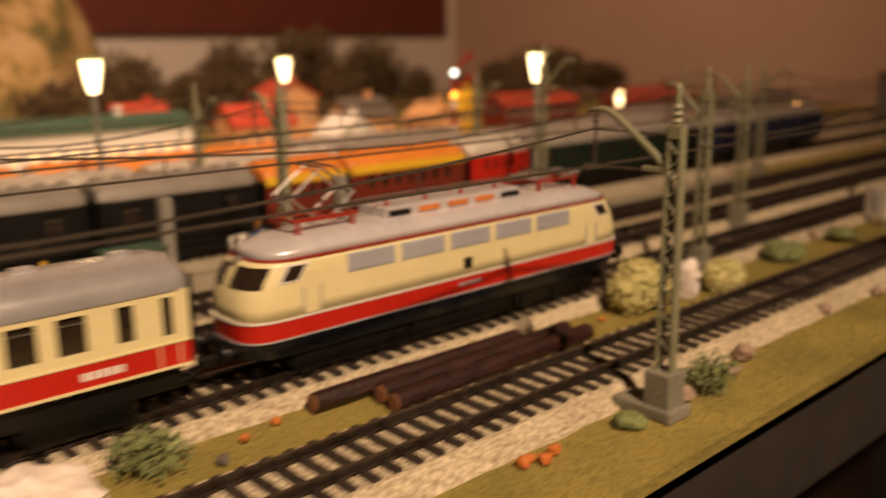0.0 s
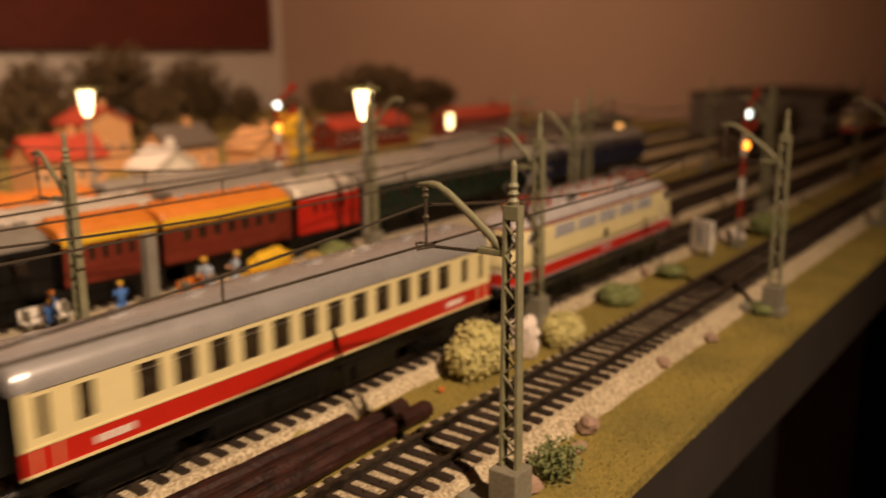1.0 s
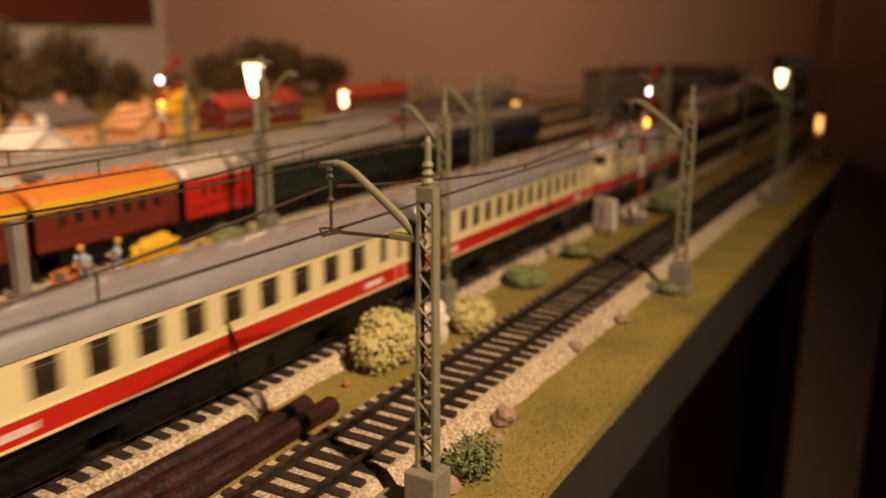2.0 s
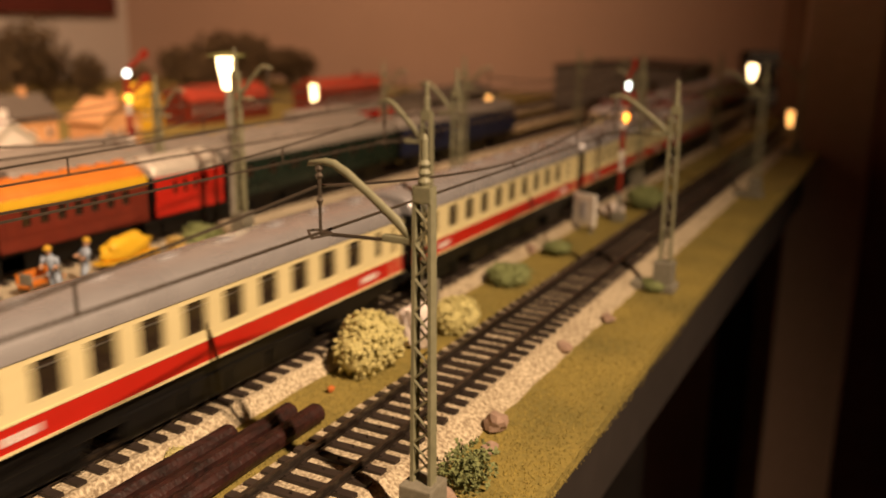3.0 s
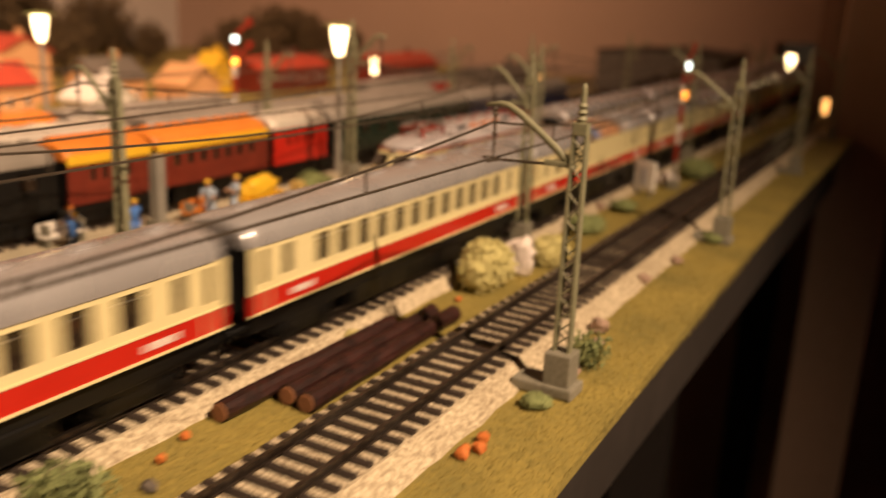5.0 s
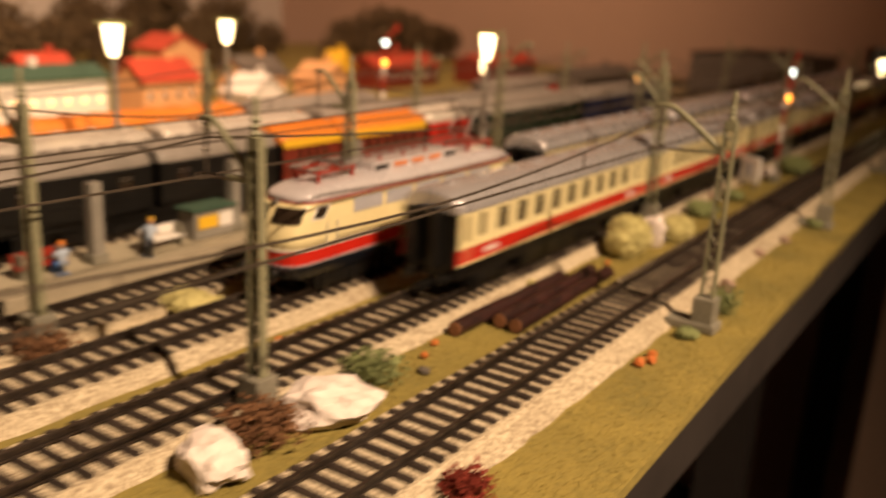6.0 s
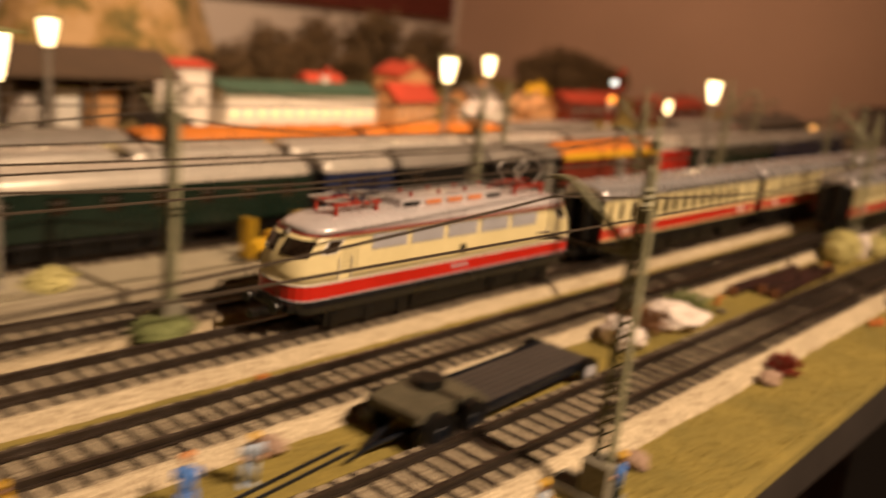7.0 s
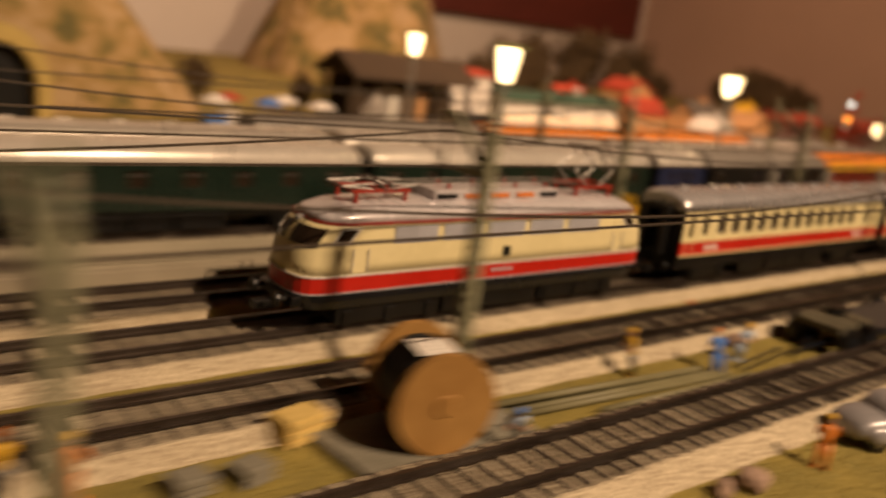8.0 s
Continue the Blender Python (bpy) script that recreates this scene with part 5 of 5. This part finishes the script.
part("windscreen", box(B(), 0.0555, 0.0566, -0.0052, 0.0052, 0.0110, 0.0155), PANE, kl)
for x in (-0.010, 0.028, 0.048):
    for s in (-1, 1):
        bm = B()
        tube(bm, (x, s * 0.0050, 0.0042), (x, s * 0.0068, 0.0042), 0.0042, 0.0042, 14)
        part("wheel", bm, BLACK, kl)


# ---- town ----
def house(x, y, w, d, h, ridge, wall, roof, label, along=True, lit=False, z=0.0, chimney=True, name="house", turn=0):
    t = thing(name, label, "house" if name == "house" else name, "model houses", pose(x, y, z, 0, 0, turn))
    part("wall", box(B(), -w / 2, w / 2, -d / 2, d / 2, 0.0003, h), wall, t)
    bm = B()
    o = 0.003
    if along:
        rings = [[(sx, -d / 2 - o, h - 0.001), (sx, -d / 2 - o, h + 0.0012), (sx, 0, h + ridge + 0.0015), (sx, d / 2 + o, h + 0.0012), (sx, d / 2 + o, h - 0.001), (sx, 0, h + ridge - 0.001)] for sx in (-w / 2 - o, w / 2 + o)]
        g = [[(sx, -d / 2, h), (sx, d / 2, h), (sx, 0, h + ridge - 0.0016)] for sx in (-w / 2, w / 2)]
    else:
        rings = [[(-w / 2 - o, sy, h - 0.001), (-w / 2 - o, sy, h + 0.0012), (0, sy, h + ridge + 0.0015), (w / 2 + o, sy, h + 0.0012), (w / 2 + o, sy, h - 0.001), (0, sy, h + ridge - 0.001)] for sy in (-d / 2 - o, d / 2 + o)]
        g = [[(-w / 2, sy, h), (w / 2, sy, h), (0, sy, h + ridge - 0.0016)] for sy in (-d / 2, d / 2)]
    loft(bm, rings)
    part("roof", bm, roof, t)
    part("gable", loft(B(), g), wall, t)
    n = max(2, int(w / 0.016))
    for s in (-1, 1):
        for i in range(n):
            xx = -w / 2 + w * (i + 0.5) / n
            wd = part("window", box(B(), xx - 0.0032, xx + 0.0032, s * (d / 2 + 0.0002) - 0.0004, s * (d / 2 + 0.0002) + 0.0004, h * 0.45, h * 0.45 + 0.008), WHITE, t, "white framed window")
            part("pane", box(B(), xx - 0.0025, xx + 0.0025, s * (d / 2 + 0.0006) - 0.0003, s * (d / 2 + 0.0006) + 0.0003, h * 0.45 + 0.0007, h * 0.45 + 0.0073), WINDOW_LIT if lit else PANE, wd)
    if chimney:
        part("chimney", box(B(), w * 0.2 - 0.003, w * 0.2 + 0.003, -0.003, 0.003, h + ridge * 0.4, h + ridge + 0.008), wall, t)
    return t


house(0.126, 0.62, 0.058, 0.05, 0.066, 0.004, WHITE, REDROOF, "tall white tower building with a flat red roof", True, False, name="house", chimney=False)
house(0.265, 0.60, 0.200, 0.045, 0.043, 0.010, WHITE, GREENROOF, "long white station building with a green roof and lit windows", True, True)
house(0.350, 0.66, 0.050, 0.040, 0.040, 0.018, REDROOF, REDROOF, "red house with a red roof", True)
house(0.455, 0.62, 0.070, 0.045, 0.034, 0.020, PEACH, REDROOF, "peach house with a red tiled roof", True)
house(0.505, 0.53, 0.046, 0.040, 0.026, 0.018, WHITE, WHITE, "small white gabled house", False)
house(0.590, 0.62, 0.060, 0.05, 0.034, 0.020, PEACH, GREYTILE, "peach house with a grey roof", True)
house(0.660, 0.575, 0.050, 0.045, 0.028, 0.020, PEACH, PEACH, "peach coloured house with gabled front", False)
house(0.56, 0.73, 0.060, 0.05, 0.055, 0.016, PEACH, REDROOF, "tall peach house with a red roof", False)
house(0.800, 0.67, 0.034, 0.030, 0.028, 0.024, YELLOWPAINT, YELLOWPAINT, "small bright yellow timber hut", False)
house(0.92, 0.66, 0.150, 0.05, 0.030, 0.015, BROWNRED, REDROOF, "long brown-red shed with a red roof", True)
house(1.15, 0.62, 0.180, 0.05, 0.030, 0.015, BROWNRED, REDROOF, "long brown-red shed with a red roof", True)
house(1.40, 0.245, 0.20, 0.19, 0.066, 0.006, GREYTILE, BLACK, "large dark engine shed with a low roof", True, chimney=False)
house(1.10, 0.42, 0.20, 0.06, 0.030, 0.012, GREYTILE, GREYTILE, "long dark goods shed", True)
house(0.045, 0.50, 0.040, 0.05, 0.022, 0.012, WHITE, BLACK, "white pavilion with a dark roof", True)
pv = thing("pavilion", "dark timber pavilion with a broad overhanging roof on posts", "pavilion", "model houses", pose(0.018, 0.585, 0))
part("roof", loft(B(), [[(sx, -0.040, 0.056), (sx, -0.040, 0.059), (sx, 0, 0.080), (sx, 0.040, 0.059), (sx, 0.040, 0.056), (sx, 0, 0.076)] for sx in (-0.078, 0.078)]), TRUNK, pv, "dark brown overhanging roof")
part("gable", loft(B(), [[(sx, -0.030, 0.057), (sx, 0.030, 0.057), (sx, 0, 0.0745)] for sx in (-0.066, 0.066)]), TRUNK, pv)
for sx in (-0.070, -0.035, 0.0, 0.035, 0.070):
    for sy in (-0.030, 0.030):
        part("post", box(B(), sx - 0.0022, sx + 0.0022, sy - 0.0022, sy + 0.0022, 0.0003, 0.0575, 0.0003), TRUNK, pv)
for sx, m in ((-0.052, TRUNK), (-0.017, WHITE), (0.017, PEACH), (0.052, TRUNK)):
    part("panel", box(B(), sx - 0.0140, sx + 0.0140, -0.012, -0.009, 0.0003, 0.046), m, pv)
part("back_wall", box(B(), -0.066, 0.066, 0.024, 0.028, 0.0003, 0.0565), TRUNK, pv)
for x, y, m1, m2 in ((-0.16, 0.60, REDROOF, WHITE), (-0.135, 0.57, BLUE, WHITE), (-0.105, 0.595, WHITE, REDROOF), (-0.185, 0.575, WHITE, BLUE), (-0.082, 0.565, WHITE, POLE)):
    st = thing("market_stall", "small market stall with a coloured canopy", "stall", "market stalls", pose(x, y, 0))
    part("counter", box(B(), -0.010, 0.010, -0.007, 0.007, 0.0003, 0.012, 0.0005), m2, st)
    part("canopy", loft(B(), [[(-0.012, -0.009, 0.024), (0.012, -0.009, 0.024), (0.012, 0.009, 0.024), (-0.012, 0.009, 0.024)], [(-0.003, -0.002, 0.030), (0.003, -0.002, 0.030), (0.003, 0.002, 0.030), (-0.003, 0.002, 0.030)]]), m1, st)
    for sx in (-1, 1):
        part("pole", tube(B(), (sx * 0.010, -0.007, 0.012), (sx * 0.010, -0.007, 0.0242), 0.0006, 0.0006, 6), POLE, st)
        part("pole", tube(B(), (sx * 0.010, 0.007, 0.012), (sx * 0.010, 0.007, 0.0242), 0.0006, 0.0006, 6), POLE, st)
house(1.10, 0.193, 0.10, 0.026, 0.03, 0.010, TRUNK, BLACK, "dark timber shed beyond the line", True)

# ---- hills and trees ----
def hill(name, x, y, rx, ry, h, seed, label, hole=None):
    bm = B()
    n, m = 72, 30
    rows = []
    for j in range(m + 1):
        u = j / m
        row = []
        for i in range(n):
            a = 2 * math.pi * i / n
            k = 1 + 0.28 * noise.noise(Vector((math.cos(a) * 1.4 + seed, math.sin(a) * 1.4, u * 1.2)))
            z = h * (1 - u ** 1.7) * (1 + 0.25 * noise.noise(Vector((math.cos(a) * u * 2.2, math.sin(a) * u * 2.2, seed))) + 0.16 * noise.noise(Vector((math.cos(a) * u * 6.5, math.sin(a) * u * 6.5, seed + 5))))
            row.append(bm.verts.new((rx * u * k * math.cos(a), ry * u * k * math.sin(a), max(z, 0.0) - 0.001)))
        rows.append(row)
    for a, b in zip(rows[1:], rows[2:]):
        for i in range(n):
            bm.faces.new((a[i], a[(i + 1) % n], b[(i + 1) % n], b[i]))
    for i in range(n):
        bm.faces.new((rows[0][0], rows[1][i], rows[1][(i + 1) % n]))
    bmesh.ops.remove_doubles(bm, verts=rows[0], dist=1e-5)
    return plain(name, bm, HILL, label, "hill", "model hills", True, pose(x, y, 0))


hill("hill", -0.385, 0.80, 0.248, 0.20, 0.22, 1.3, "tan and olive turf hill with a tunnel")
hill("hill", 0.35, 1.20, 0.188, 0.17, 0.30, 4.1, "tan and olive turf hill")
hill("hill", -0.85, 0.85, 0.30, 0.25, 0.26, 7.7, "tan and olive turf hill")
tp = thing("tunnel_portal", "pale stone tunnel portal with a dark mouth", "tunnel portal", place=pose(-0.364, 0.560, 0) @ Matrix.Diagonal((1, 1, 1.2, 1)))
bm = B()
inner, outer = [], []
for k in range(17):
    a = math.pi * k / 16
    inner.append((0.026 * math.cos(a), 0.022 + 0.030 * math.sin(a)))
    outer.append((0.036 * math.cos(a), 0.022 + 0.041 * math.sin(a)))
inner = [(0.026, 0)] + inner + [(-0.026, 0)]
outer = [(0.036, 0)] + outer + [(-0.036, 0)]
for (a, b, c, d) in zip(inner, inner[1:], outer, outer[1:]):
    for y0, y1, p, q in ((-0.01, -0.01, (a, b), (c, d)), (-0.01, 0.03, (a, b), None), (-0.01, 0.03, (c, d), None)):
        if q:
            bm.faces.new([bm.verts.new((w[0], -0.01, w[1])) for w in (p[0], p[1], q[1], q[0])])
        else:
            bm.faces.new([bm.verts.new(w) for w in ((p[0][0], y0, p[0][1]), (p[1][0], y0, p[1][1]), (p[1][0], y1, p[1][1]), (p[0][0], y1, p[0][1]))])
part("arch", bm, STRAW, tp)
# no bore behind the arch: a flat black face stands for its shade
bm = B()
bm.faces.new([bm.verts.new((x, 0.005, z)) for x, z in inner])
part("mouth", bm, BLACK, tp, "flat black sheet for the shade inside the tunnel")


def tree(x, y, h, r, seed, material, label="dark brown-green model tree", name="tree"):
    rng = random.Random(seed)
    t = thing(name, label, "tree", "model trees", pose(x, y, 0))
    bm = B()
    tube(bm, (0, 0, 0), (0, 0, h * 0.55), r * 0.10, r * 0.05, 8)
    for k in range(5):
        a = rng.uniform(0, 6.3)
        tube(bm, (0, 0, h * rng.uniform(0.25, 0.5)), (r * 0.6 * math.cos(a), r * 0.6 * math.sin(a), h * rng.uniform(0.5, 0.8)), r * 0.04, r * 0.015, 6)
    part("trunk", bm, TRUNK, t)
    bm = B()
    for k in range(9):
        a, q = rng.uniform(0, 6.3), rng.uniform(0, 0.55)
        c = (r * q * math.cos(a), r * q * math.sin(a), h * rng.uniform(0.38, 0.74))
        leaves(bm, c, (r * 0.5, r * 0.5, h * 0.28), 150, r * 0.075, rng)
    part("crown", bm, material, t)


rng = random.Random(77)
for x, y, h, r in ((0.60, 1.00, 0.105, 0.055), (0.68, 1.05, 0.130, 0.060), (0.75, 1.02, 0.150, 0.065), (0.83, 1.06, 0.155, 0.065), (0.90, 1.02, 0.135, 0.06), (0.97, 1.05, 0.100, 0.055), (0.53, 0.95, 0.080, 0.05), (0.44, 0.88, 0.11, 0.05), (0.38, 0.84, 0.10, 0.05), (0.31, 0.82, 0.085, 0.045), (1.03, 1.04, 0.080, 0.05), (0.64, 0.93, 0.085, 0.05), (0.79, 0.94, 0.095, 0.05)):
    tree(x, y, h, r, int(x * 1000), DARKTREE)
for x, y, h, r in ((1.15, 0.92, 0.095, 0.06), (1.25, 0.95, 0.12, 0.08), (1.36, 0.97, 0.115, 0.09), (1.45, 0.95, 0.08, 0.07), (0.96, 0.72, 0.085, 0.03), (1.18, 0.80, 0.10, 0.035), (0.87, 0.74, 0.075, 0.03), (1.30, 0.190, 0.06, 0.022), (1.22, 0.188, 0.055, 0.022), (1.20, -0.045, 0.035, 0.02)):
    tree(x, y, h, r, int(x * 1000) + 3, DARKTREE, "very dark green model tree")
for x, y in ((-0.15, 0.70), (-0.05, 0.66), (0.06, 0.72), (-0.26, 0.66), (0.22, 0.70)):
    tree(x, y, 0.055, 0.022, int(x * 1000) + 91, DARKTREE, "small dark green model tree")


tree(-0.051, 0.52, 0.050, 0.016, 407, WHITE, "small model tree in white blossom")


# ---- grass fibres along the front strips ----
def fibres(count, seed):
    rng = np.random.default_rng(seed)
    x = rng.uniform(-0.62, 0.75, count * 3)
    y = rng.uniform(-0.0675, 0.039, count * 3)
    keep = (y < TA - 0.0245) | ((y > TA + 0.0195) & (y < TB - 0.0205))
    keep &= y > -0.066 + 0.014 * np.maximum(0, x - 0.3)
    x, y = x[keep][:count], y[keep][:count]
    n = len(x)
    a, h, lean = rng.uniform(0, 6.283, n), rng.uniform(0.0004, 0.0011, n), rng.uniform(0, 0.0008, n)
    w = 0.00016
    v = np.zeros((n, 3, 3))
    v[:, 0] = np.stack([x - w * np.cos(a), y - w * np.sin(a), np.zeros(n)], 1)
    v[:, 1] = np.stack([x + w * np.cos(a), y + w * np.sin(a), np.zeros(n)], 1)
    v[:, 2] = np.stack([x - lean * np.sin(a), y + lean * np.cos(a), h], 1)
    me = bpy.data.meshes.new("grass")
    me.from_pydata(v.reshape(-1, 3).tolist(), [], np.arange(3 * n).reshape(-1, 3).tolist())
    me.materials.append(FIBRE)
    return tagged(new("grass", me), "short olive and ochre grass fibres on the mat", "grass", kind="stuff")


def fibre_material():
    m = mat("grass_fibre", (0.35, 0.27, 0.06), (0.21, 0.17, 0.042), 1.0, grain=300, broad=22, bump=0, spread=0.3)
    n, l = m.node_tree.nodes, m.node_tree.links
    geo, hsv, rng = n.new("ShaderNodeNewGeometry"), n.new("ShaderNodeHueSaturation"), n.new("ShaderNodeMapRange")
    ramp = n["Color Ramp"]
    rng.inputs[3].default_value, rng.inputs[4].default_value = 0.65, 1.25
    l.new(geo.outputs["Random Per Island"], rng.inputs[0])
    l.new(rng.outputs[0], hsv.inputs["Value"])
    l.new(ramp.outputs[0], hsv.inputs["Color"])
    l.new(hsv.outputs[0], n["Principled BSDF"].inputs["Base Color"])
    return m


FIBRE = fibre_material()
fibres(95000, 5)


# ---- movement ----
def motions():
    ident = lambda x, y, turn=0: pose(x, y, 0, 0, 0, turn)
    step = 0.2215
    tail = ((0, -1.2205), (0.5, -1.107), (2, -0.760), (3.5, -0.412), (4, -0.293), (5.5, 0.0435), (6.1, 0.168), (6.6, 0.272), (8, 0.563))
    order = [tail1, open2, dome1, open1, day2, day1]
    for k, c in enumerate(order):
        walk(c, [(t, ident(x + HC + k * step, TB)) for t, x in tail])
    walk(loco1, [(t, ident(x + 6 * step + 0.0945 + 0.006, TB)) for t, x in tail])
    front = ((0, 1.50), (2, 1.033), (4, 0.566), (5.5, 0.216), (6.1, 0.075), (6.6, -0.044), (7.1, -0.158), (7.6, -0.280), (8, -0.375))
    walk(loco2, [(t, ident(x + 0.0945, TC, 180)) for t, x in front])
    for k, c in enumerate(train2):
        walk(c, [(t, ident(x + 0.193 + 0.023 + HC + k * step, TC, 180)) for t, x in front])


motions()
